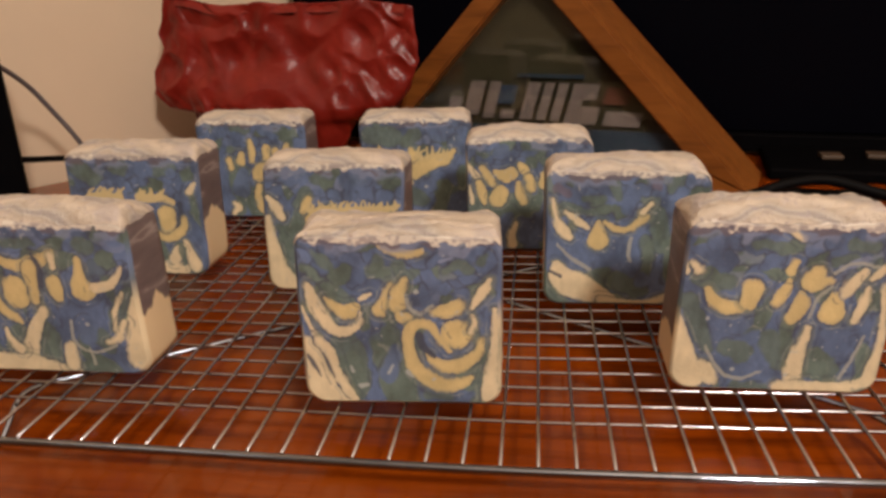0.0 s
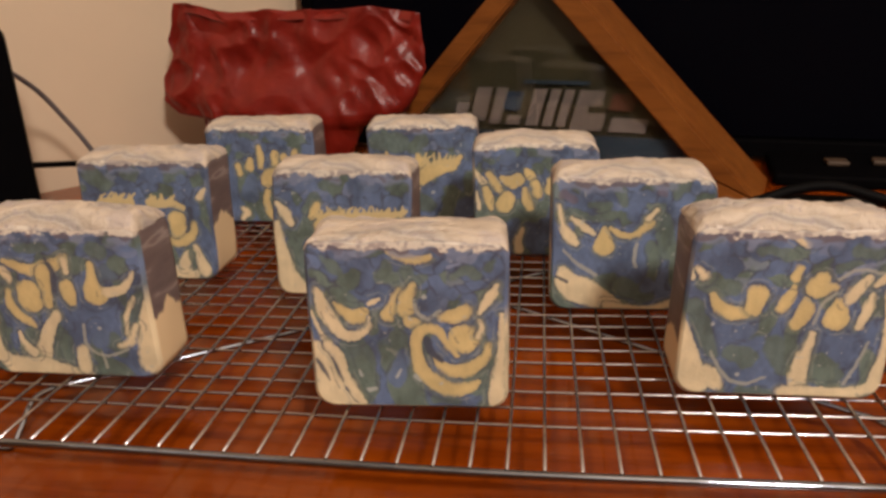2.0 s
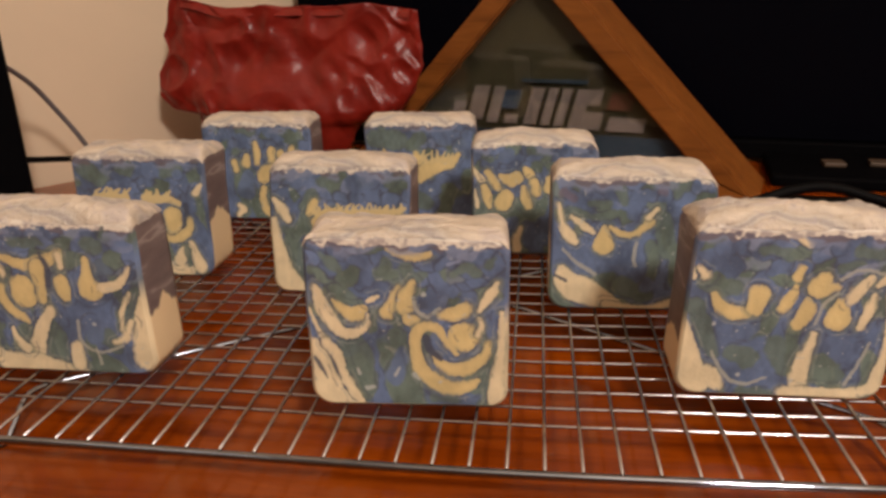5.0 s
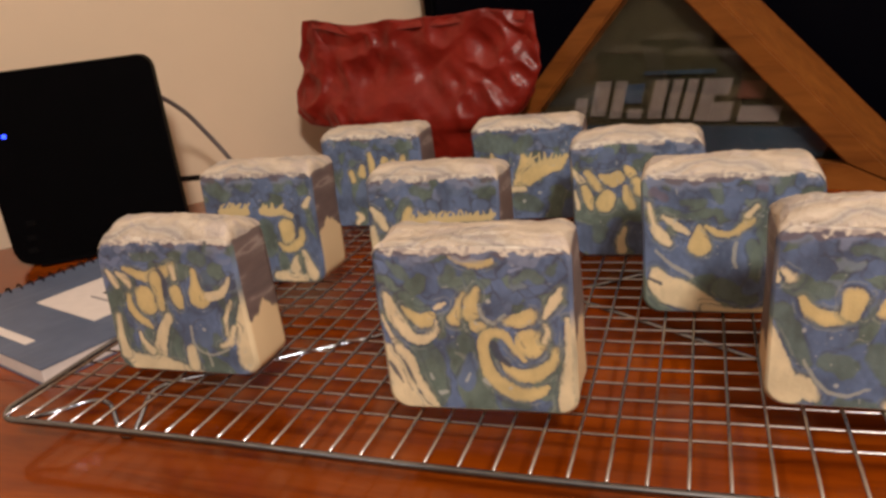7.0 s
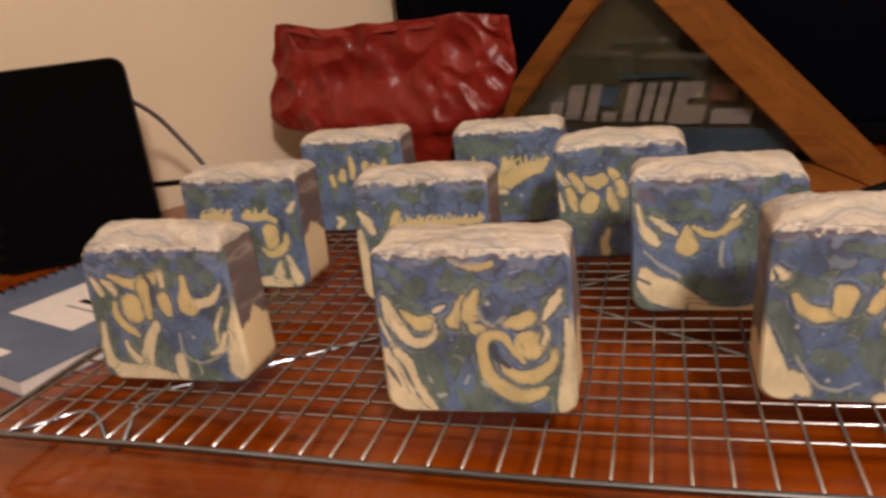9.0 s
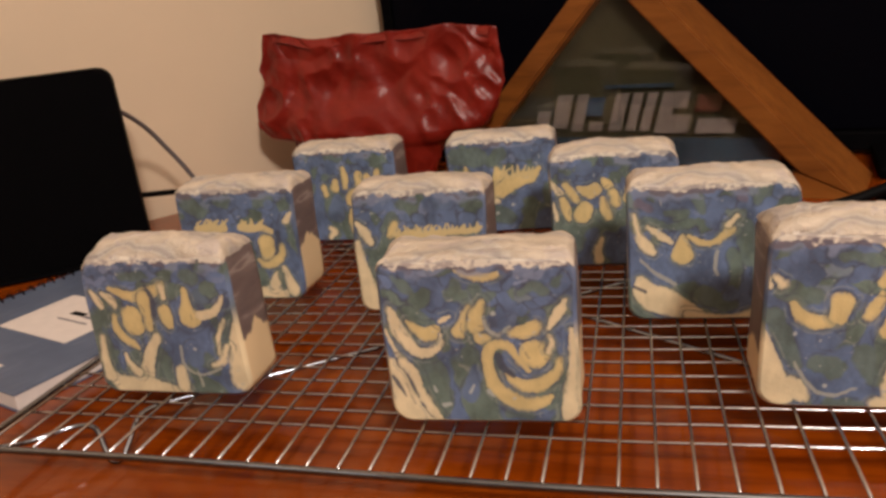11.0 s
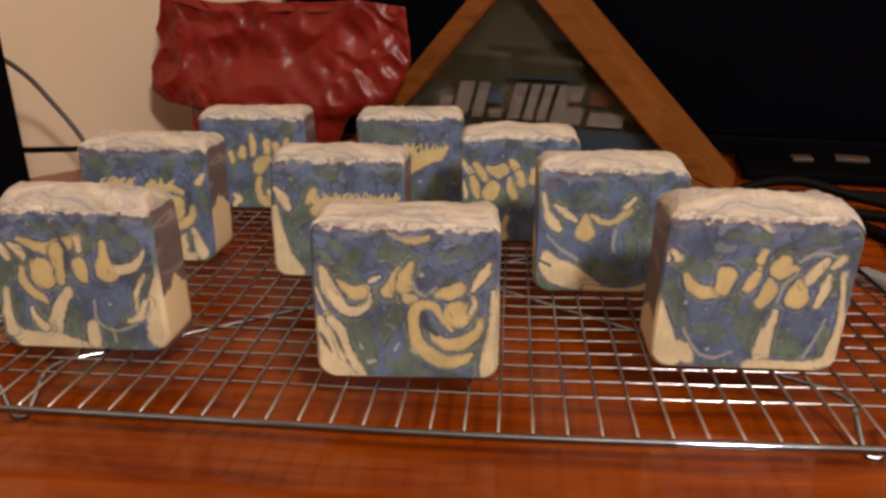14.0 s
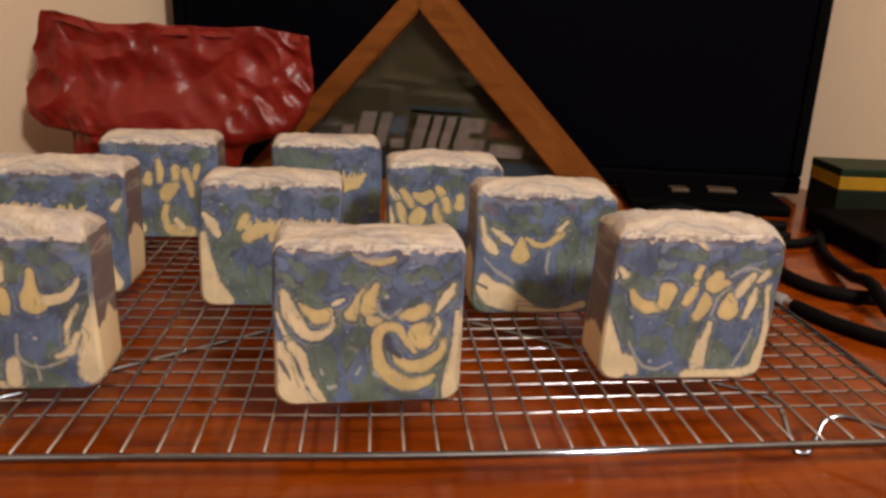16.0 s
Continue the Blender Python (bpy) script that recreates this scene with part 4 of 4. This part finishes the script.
H_FRINGE = [[(-0.3, 40, 1.3), (0.8, 42.7, 0.9), (2.3, 46.4, 0.4)], [(3, 38.6, 1.6), (2.6, 42.5, 0.8), (5.9, 44.5, 0.4)], [(7.2, 39, 1.7), (7.1, 42.1, 0.8), (7.1, 46, 0.4)], [(11, 39.5, 1.4), (11.3, 41.8, 1.1), (10.9, 46, 0.4)], [(14.7, 38.8, 1.9), (15, 41.4, 0.9), (16.8, 45.5, 0.4)], [(18.1, 38.9, 1.2), (19.1, 41.1, 1.1), (19.4, 44.5, 0.4)], [(21.7, 36.6, 1.8), (21.3, 40.9, 1), (22.3, 44.3, 0.4)]]
H_CREAM = [[(-12.6, 21.6, 1.6), (-4, 21.8, 1.5)]]
H_FLECK = [[(-5, 12.2, 1.2)], [(6.4, 18.2, 1.1)]]
H_DYES = [("g", H_GREEN), ("b", H_BLUE), ("y", H_DROP), ("l", H_FRINGE), ("c", H_CREAM), ("f", H_FLECK)]
I_GREEN = [[(-25.9, 57.7, 2.4), (-29.3, 59.5, 2)], [(6, 62.5, 4), (-2.4, 64.3, 3.3)], [(-20.9, 20.2, 4.9), (-22.7, 11, 4.2)], [(-7.1, 31, 4.1)]]
I_BLUE = [[(-15.8, 59.3, 4.7)], [(24.3, 62.2, 3.3)], [(-12.2, 18.3, 4.2)]]
I_CREAM = [[(-35.2, 51.5, 1), (-31.1, 45.1, 1.7)]]
I_DROP = [[(-28, 49.7, 1.4), (-23.6, 43.6, 2.7), (-21.2, 39.7, 1.4)], [(-29.8, 40.8, 1.4), (-27.8, 33.7, 2.4), (-26.4, 29, 1.4)], [(-10.3, 46.3, 3.4), (-14, 45, 3.4), (-19.8, 47.8, 1)], [(-18.1, 31.8, 4.8), (-16.7, 35, 4.1)], [(-6.5, 40.7, 1), (-5.4, 34.6, 2.4), (-3.3, 28.8, 1.7)], [(-2.9, 49.4, 2.7), (-4.6, 51.2, 1.7)], [(-0.4, 44.1, 2.4), (1.4, 38.1, 2.7)], [(8.7, 46.2, 2), (8.8, 39.8, 2.7)]]
I_CREAM_2 = [[(-35, 38.4, 0.7), (-34.1, 28.7, 1)], [(-7.9, 16.1, 1), (-10.2, 8.1, 2), (-9.5, 2.8, 2.6)]]
I_DYES = [("g", I_GREEN), ("b", I_BLUE), ("c", I_CREAM), ("y", I_DROP), ("c", I_CREAM_2)]


SWIRL = "handmade soap bar swirled blue, green, cream, "
soap_bar(pose(-0.0003, 0.0085, RZ, 0, 0, 2.5), SWIRL + "with one large curl", 0.0740, 0.0680, 0.025, 1.0, A_DYES, crown=0.0008, fine=0.00027)
soap_bar(pose(-0.1480, 0.0225, RZ, 0, 0, 0), SWIRL + "yellow drops, plum end", 0.0735, 0.0672, 0.026, 2.0, B_DYES, lean=0.06, flare=0.0045, cut=23, rl=0.012, rr=0.006, crown=0.0056, fine=0.00027)
soap_bar(pose(0.1378, 0.0265, RZ, 0, 0, 0), SWIRL + "many drops, wavy crust", 0.0750, 0.0680, 0.028, 3.0, C_DYES, lean=0.04, wave=1.0, cut=15, rl=0.005, rr=0.013, crown=0.0045, fine=0.00027)
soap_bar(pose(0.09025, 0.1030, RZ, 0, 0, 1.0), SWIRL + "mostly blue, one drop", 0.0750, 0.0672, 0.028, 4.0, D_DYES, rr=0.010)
soap_bar(pose(-0.0530, 0.1130, RZ, 0, 0, -1.0), SWIRL + "ragged yellow band", 0.0720, 0.0675, 0.028, 5.0, E_DYES, lean=0.05)
soap_bar(pose(-0.1675, 0.1310, RZ, 0, 0, 0), SWIRL + "yellow disc, plum end", 0.0755, 0.0690, 0.029, 6.0, F_DYES, lean=0.04, cut=28)
soap_bar(pose(-0.1405, 0.2370, RZ, 0, 0, 0), SWIRL + "row of small drops", 0.0755, 0.0672, 0.029, 7.0, G_DYES)
soap_bar(pose(-0.0310, 0.2480, RZ, 0, 0, 4.0), SWIRL + "one wide yellow flame", 0.0745, 0.0655, 0.028, 8.0, H_DYES)
soap_bar(pose(0.04475, 0.1780, RZ, 0, 0, 2.0), SWIRL + "clustered yellow drops", 0.0715, 0.0670, 0.028, 9.0, I_DYES, rr=0.009)


# ---- triangular display case ----
case = empty("triangular_display_case", pose(0.0383, 0.4114, 0, 0, 0, -18.8), "honey-coloured wooden triangular display case holding a folded shirt", "display case")
HB, HH, LIP, DEEP = 0.1905, 0.2003, 0.0190, 0.084
slope = math.hypot(HB, HH)
drop = LIP * slope / HB
base_in = LIP
xin = HB - LIP * (slope + HB) / HH
right = [(0, HH), (0, HH - drop), (xin, base_in), (HB, 0)]
bm = upright(right, 0, DEEP)
bmesh.ops.bevel(bm, geom=bm.edges[:], offset=0.0018, segments=2, affect="EDGES")
part("side_board", bm, CASEWOOD, case)
bm = upright([(-x, z) for x, z in right][::-1], 0, DEEP)
bmesh.ops.bevel(bm, geom=bm.edges[:], offset=0.0018, segments=2, affect="EDGES")
part("side_board", bm, CASEWOOD, case)
bm = upright([(-HB, 0), (-xin, base_in), (xin, base_in), (HB, 0)][::-1], 0.0004, DEEP - 0.0004)
part("base_board", bm, CASEWOOD, case)
part("back_panel", upright([(-HB + 0.01, 0.003), (HB - 0.01, 0.003), (0, HH - 0.01)], DEEP - 0.006, DEEP - 0.002), BLACK, case)
part("pane", upright([(-xin - 0.002, base_in - 0.001), (xin + 0.002, base_in - 0.001), (0, HH - drop + 0.001)], 0.006, 0.008), GLASS, case, "clear pane").visible_shadow = False
# folded shirt with a printed chest, filling the case
bm = upright([(-xin, base_in), (xin, base_in), (0, HH - drop)], 0.016, 0.07)
bmesh.ops.subdivide_edges(bm, edges=bm.edges[:], cuts=10, use_grid_fill=True)
bmesh.ops.triangulate(bm, faces=bm.faces)
for v in bm.verts:
    if v.co.y < 0.02:
        v.co.y += 0.0015 * noise.noise((v.co.x * 30, 0, v.co.z * 14)) + 0.0015 * (abs(v.co.x) < 0.004)
shirt = part("folded_shirt", bm, SHIRT, case, "olive cotton shirt, folded", smooth=True)
shear = 0.28


def print_shape(x0, x1, z0, z1, mat, name="print"):
    x0, x1 = 1.03 * x0 + 0.0125, 1.03 * x1 + 0.0125
    pts = [(x0 - shear * 0.02, z0), (x1 - shear * 0.02, z0), (x1 - shear * 0.02 + shear * (z1 - z0), z1), (x0 - shear * 0.02 + shear * (z1 - z0), z1)]
    return part(name, upright(pts, 0.0128, 0.0136), mat, shirt)


for x0, x1, z0, z1 in ((-0.084, -0.072, 0.052, 0.068), (-0.068, -0.054, 0.052, 0.082), (-0.050, -0.040, 0.050, 0.082), (-0.016, -0.005, 0.050, 0.082), (-0.001, 0.007, 0.050, 0.082), (0.011, 0.019, 0.050, 0.082), (0.023, 0.034, 0.048, 0.082), (0.0342, 0.050, 0.048, 0.063), (0.0342, 0.050, 0.069, 0.082), (0.056, 0.086, 0.048, 0.060), (-0.034, -0.022, 0.050, 0.058)):
    print_shape(x0, x1, z0, z1, PRINT)
print_shape(-0.018, 0.040, 0.0865, 0.0895, SHIRTLOW, "top_print")
print_shape(-0.036, -0.021, 0.063, 0.079, PRINTBLUE)
print_shape(0.056, 0.076, 0.066, 0.080, PRINTRED)
print_shape(-0.120, 0.118, 0.0215, 0.044, SHIRTLOW, "lower_print")


# ---- television behind the case ----
tv = empty("television", pose(0.1150, 0.5180, 0, 0, 0, -10.7), "black flat television standing dark behind the case", "television")
TW, TH, TZ = 0.667, 0.395, 0.004
part("housing", box((TW, 0.030, TH), (0, 0.020, TZ), 0.004), BLACK, tv)
part("screen", box((TW - 0.026, 0.003, TH - 0.034), (0, 0.0042, TZ + 0.020), 0.001), GLOSS, tv, "dark glossy screen")
for size, at in (((TW, 0.006, 0.017), (0, 0.0025, TZ + 0.001)), ((TW, 0.006, 0.012), (0, 0.0025, TZ + TH - 0.013))):
    part("bezel", box(size, at, 0.002), BLACK, tv)
for sx in (-1, 1):
    part("bezel", box((0.012, 0.006, TH - 0.034), (sx * (TW / 2 - 0.0065), 0.0025, TZ + 0.019), 0.002), BLACK, tv)
for sx in (-1, 1):
    part("foot", box((0.05, 0.09, 0.005), (sx * 0.22, 0.03, 0), 0.002), BLACK, tv)
part("base_plate", box((0.15, 0.09, 0.011), (0.222, -0.042, 0), 0.003), BLACK, tv)
# two small tan strips, low before the television, of no known material
for x, w_, turn in ((0.304, 0.018, -6), (0.348, 0.028, -14)):
    card = link_mesh("tan_strip", box((w_, 0.016, 0.004), (0, 0, 0), 0.0012), TAN)
    card.matrix_basis = pose(x, 0.438, 0.011, 0, 0, turn)
    tagged(card, "small tan strip on the television base", "card", "card strips")


# ---- red bag ----
def bag_edges(z):
    """The left and right edge of the bag at a height: a narrow foot, a lobe hanging out on one side, a pinch and a flat mouth."""
    left = np.interp(z, (0, 0.040, 0.056, 0.060, 0.072, 0.090, 0.111, 0.122, 0.162), (-0.092, -0.098, -0.098, -0.122, -0.137, -0.135, -0.1225, -0.125, -0.111))
    right = np.interp(z, (0, 0.022, 0.050, 0.064, 0.080, 0.105, 0.130, 0.150), (0.040, 0.047, 0.060, 0.102, 0.113, 0.122, 0.120, 0.118))
    return float(left), float(right)


def crease(x, z, y):
    """Crumpled film: sharp folds in many directions, deep ones and fine ones."""
    out = 0.0
    rng = random.Random(11)
    for size, depth, count in ((0.095, 0.0070, 5), (0.047, 0.0041, 7), (0.021, 0.0017, 8)):
        for k in range(count):
            a, shift = rng.choice((1, -1)) * rng.uniform(0.0, 1.35), rng.uniform(0, 9)
            u = (x * math.cos(a) + z * math.sin(a)) / size + shift + 0.55 * noise.noise((x * 9 + shift, z * 9, y + k))
            fold = 2 * abs(u % 1.0 - 0.5)
            here = max(0.0, noise.noise((x * 0.55 / size + shift, z * 0.55 / size, y + 3 + k)) + 0.12) * 1.7
            out += depth * min(1.0, here) * (fold ** 1.5 - 0.4)
    return out


bag = empty("plastic_bag", pose(-0.1745, 0.4310, 0, 0, 0, -6.0), "crumpled glossy red plastic bag standing half full", "bag")
bm = bmesh.new()
NU, NV = 260, 130
grid = []
for j in range(NV + 1):
    v = j / NV
    z = 0.152 * v
    left, right_edge = bag_edges(z)
    cx, hw = (left + right_edge) / 2, (right_edge - left) / 2
    thick = (0.010 + 0.016 * math.exp(-((z - 0.062) / 0.030) ** 2) + 0.006 * (1 - v)) * min(1, 0.5 + v * 4) * (1 - 0.45 * v * v)
    ring = []
    for i in range(NU):
        a = 2 * math.pi * i / NU
        ca_, sa_ = math.cos(a), math.sin(a)
        x = cx + hw * math.copysign(abs(ca_) ** 0.8, ca_)
        y = thick * math.copysign(abs(sa_) ** 0.7, sa_)
        y -= math.copysign(crease(x, z, 0.0 if sa_ < 0 else 5.0), sa_) * min(1, abs(sa_) * 2.5) * min(1, 0.3 + v * 4)
        x += 0.0020 * noise.noise((z * 70, a, 2.0))
        zz = z + v * v * (0.003 * noise.noise((x * 30, 1.0, 0.5)) + 0.009 * max(0.0, -x - 0.045) / 0.065 - 0.004 * max(0.0, (x - 0.10) / 0.02) + 0.0015 * noise.noise((x * 90, 4.0, 0.5)))
        ring.append(bm.verts.new((x, y, max(zz, 0.0))))
    grid.append(ring)
for a, b in zip(grid, grid[1:]):
    for i in range(NU):
        bm.faces.new((a[i], a[(i + 1) % NU], b[(i + 1) % NU], b[i]))
bm.faces.new(grid[0][::-1])
bm.faces.new(grid[-1])
part("film", bm, BAG, bag, smooth=True)
# the loose hem standing up along the mouth of the bag
bm = bmesh.new()
hem = []
for k in range(91):
    x = -0.104 + 0.216 * k / 90
    zt = 0.148 + 0.009 * max(0.0, -x - 0.045) / 0.065 - 0.004 * max(0.0, (x - 0.10) / 0.02) + 0.003 * noise.noise((x * 30, 1.0, 0.5))
    rise = 0.0020 + 0.003 * abs(noise.noise((x * 40, 8.0, 1.0)))
    y = 0.004 * noise.noise((x * 55, 2.0, 9.0))
    hem.append([bm.verts.new((x, y + dy, zt + dz)) for dy, dz in ((-0.004, -0.004), (-0.0015, rise), (0.0015, rise), (0.004, -0.004))])
for a, b in zip(hem, hem[1:]):
    for i in range(3):
        bm.faces.new((a[i], a[i + 1], b[i + 1], b[i]))
part("hem", bm, BAG, bag, smooth=True)


# ---- black network box with its cables ----
router = empty("network_box", pose(-0.3900, 0.2310, 0, 0, 0, 35.5), "upright black plastic network box with a blue light", "router")
bm = upright([(x, z) for x, z, _ in rounded_rect(-0.068, 0.068, 0.002, 0.1535, 0.011, 0.0)][::-1], 0.0, 0.036)
bmesh.ops.bevel(bm, geom=[e for e in bm.edges if abs(e.verts[0].co.y - e.verts[1].co.y) < 0.001], offset=0.0025, segments=3, affect="EDGES")
part("housing", bm, BLACK, router)
part("foot", box((0.10, 0.05, 0.004), (0, 0.018, 0), 0.0015), BLACK, router)
part("indicator", box((0.003, 0.0016, 0.003), (-0.0495, -0.0004, 0.105), 0.0006), LED, router, "lit blue indicator")
for z in (0.012, 0.022, 0.034):
    part("socket_mark", box((0.007, 0.001, 0.004), (-0.056 + z * 0.2, -0.0003, z), 0.0003), CABLE, router)


def cable(points, radius, mat, label, flat=1.0, name="cable"):
    ob = link_mesh(name, tube(smooth_path(points, 10), radius, 10, flat=flat), mat, True)
    return tagged(ob, label, "cable")


cable([(-0.352, 0.280, 0.120), (-0.356, 0.300, 0.1155), (-0.356, 0.326, 0.098), (-0.352, 0.345, 0.074), (-0.345, 0.358, 0.050), (-0.334, 0.367, 0.018), (-0.325, 0.372, 0.0022)], 0.0021, GREYCABLE, "thin grey cable arching down behind the network box")
cable([(-0.352, 0.292, 0.046), (-0.353, 0.310, 0.042), (-0.345, 0.340, 0.036), (-0.31, 0.37, 0.030), (-0.27, 0.372, 0.012), (-0.24, 0.37, 0.0026)], 0.0026, CABLE, "black cable leaving the network box")


# ---- spiral notebook ----
pad = empty("spiral_notebook", pose(-0.2480, 0.0285, 0, 0, 0, -18.0), "blue spiral notebook with a white label, lying on the table", "notebook")
PW, PL = 0.157, 0.172
part("page_block", box((PW - 0.001, PL - 0.001, 0.0085), (-PW / 2, PL / 2, 0.00095), 0.0006), PAPER, pad, "stack of white pages")
part("cover", box((PW, PL, 0.0009), (-PW / 2, PL / 2, 0.0095), 0.0003), COVER, pad, "blue card cover")
part("back_cover", box((PW, PL, 0.0009), (-PW / 2, PL / 2, 0.0), 0.0003), COVER, pad)
part("label", box((0.073, 0.052, 0.0004), (-0.0705, 0.075, 0.0106)), PAPER, pad, "white paper label")
part("writing", box((0.014, 0.0042, 0.0003), (-0.068, 0.080, 0.01105)), CABLE, pad, "dark unreadable writing")
part("writing", box((0.016, 0.0024, 0.0003), (-0.051, 0.078, 0.01105)), INK, pad)
part("writing", box((0.030, 0.0012, 0.0003), (-0.062, 0.071, 0.01105)), INK, pad)
part("label_strip", box((0.050, 0.006, 0.0004), (-0.067, 0.0145, 0.0106)), PAPER, pad, "narrow white strip")
ring_mesh = None
for k in range(22):
    y = 0.006 + k * (PL - 0.012) / 21
    if ring_mesh is None:
        ob = part("coil_ring", tube([(0.0062 * math.cos(a), 0.0016 * a / 6.3, 0.0062 * math.sin(a)) for a in (2 * math.pi * i / 14 for i in range(15))], 0.0007, 6), CABLE, pad, smooth=True)
        ring_mesh = ob.data
    else:
        ob = new("coil_ring", ring_mesh)
        ob.parent = pad
    ob.location = (-PW + 0.002, y, 0.0066)


# ---- right side: carton and cables ----
carton = empty("carton", pose(0.488, 0.3620, 0, 0, 0, -7.0), "small green and yellow striped carton on the table", "carton")
part("body", box((0.125, 0.060, 0.030), (0, 0.03, 0), 0.001), CARTONDARK, carton)
part("yellow_band", box((0.1254, 0.0604, 0.012), (0, 0.03, 0.0302), 0.0008), CARTONYELLOW, carton)
part("lid", box((0.1258, 0.0608, 0.0075), (0, 0.03, 0.0424), 0.001), CARTONGREEN, carton)
part("label", box((0.030, 0.0006, 0.011), (0.012, -0.0004, 0.016)), PAPER, carton)
part("stripe", box((0.06, 0.0006, 0.0025), (0.02, -0.0004, 0.010)), CARTONYELLOW, carton)
cable([(0.275, 0.290, 0.0046), (0.294, 0.240, 0.0046), (0.288, 0.205, 0.0046), (0.300, 0.172, 0.0046), (0.338, 0.158, 0.0046), (0.42, 0.150, 0.0046)], 0.0046, CABLE, "thick black power cable lying on the table")
cable([(0.405, 0.355, 0.0042), (0.353, 0.267, 0.0042), (0.330, 0.198, 0.0080), (0.319, 0.160, 0.0150), (0.310, 0.120, 0.0080), (0.31, 0.06, 0.0042)], 0.0042, CABLE, "black cable crossing over the thick one")
cable([(0.262, 0.148, 0.0045), (0.272, 0.120, 0.0045), (0.291, 0.094, 0.0045), (0.34, 0.055, 0.0045)], 0.0045, CABLE, "black cable with a grey plug")
adapter = empty("power_adapter", pose(0.420, 0.285, 0, 0, 0, -3), "black plastic power adapter lying before the carton", "adapter")
part("case", box((0.084, 0.112, 0.020), (0, 0, 0), 0.004), BLACK, adapter)
part("seam", box((0.0846, 0.1126, 0.0008), (0, 0, 0.0105)), CABLE, adapter)
cable([(0.12, 0.322, 0.0042), (0.165, 0.312, 0.0042), (0.200, 0.316, 0.010), (0.232, 0.322, 0.019), (0.262, 0.325, 0.021), (0.300, 0.318, 0.012), (0.345, 0.300, 0.0042)], 0.0040, CABLE, "black cable looping before the case")
cable([(0.10, 0.305, 0.0040), (0.16, 0.296, 0.0040), (0.22, 0.303, 0.0045), (0.28, 0.300, 0.0042), (0.335, 0.283, 0.0040), (0.372, 0.30, 0.0040)], 0.0040, CABLE, "black cable lying along the case")
cable([(0.225, 0.355, 0.0045), (0.27, 0.343, 0.0045), (0.315, 0.345, 0.0045), (0.36, 0.333, 0.0045)], 0.0045, CABLE, "black power lead before the television")
plug = empty("plug", pose(0.2530, 0.1640, 0.0, 0, 0, -60), "small grey plastic plug", "plug")
part("shell", box((0.026, 0.012, 0.009), (0, 0, 0), 0.003), GREYPLUG, plug)
part("tip", box((0.010, 0.008, 0.005), (0.0178, 0, 0.002), 0.001), WIRE, plug)
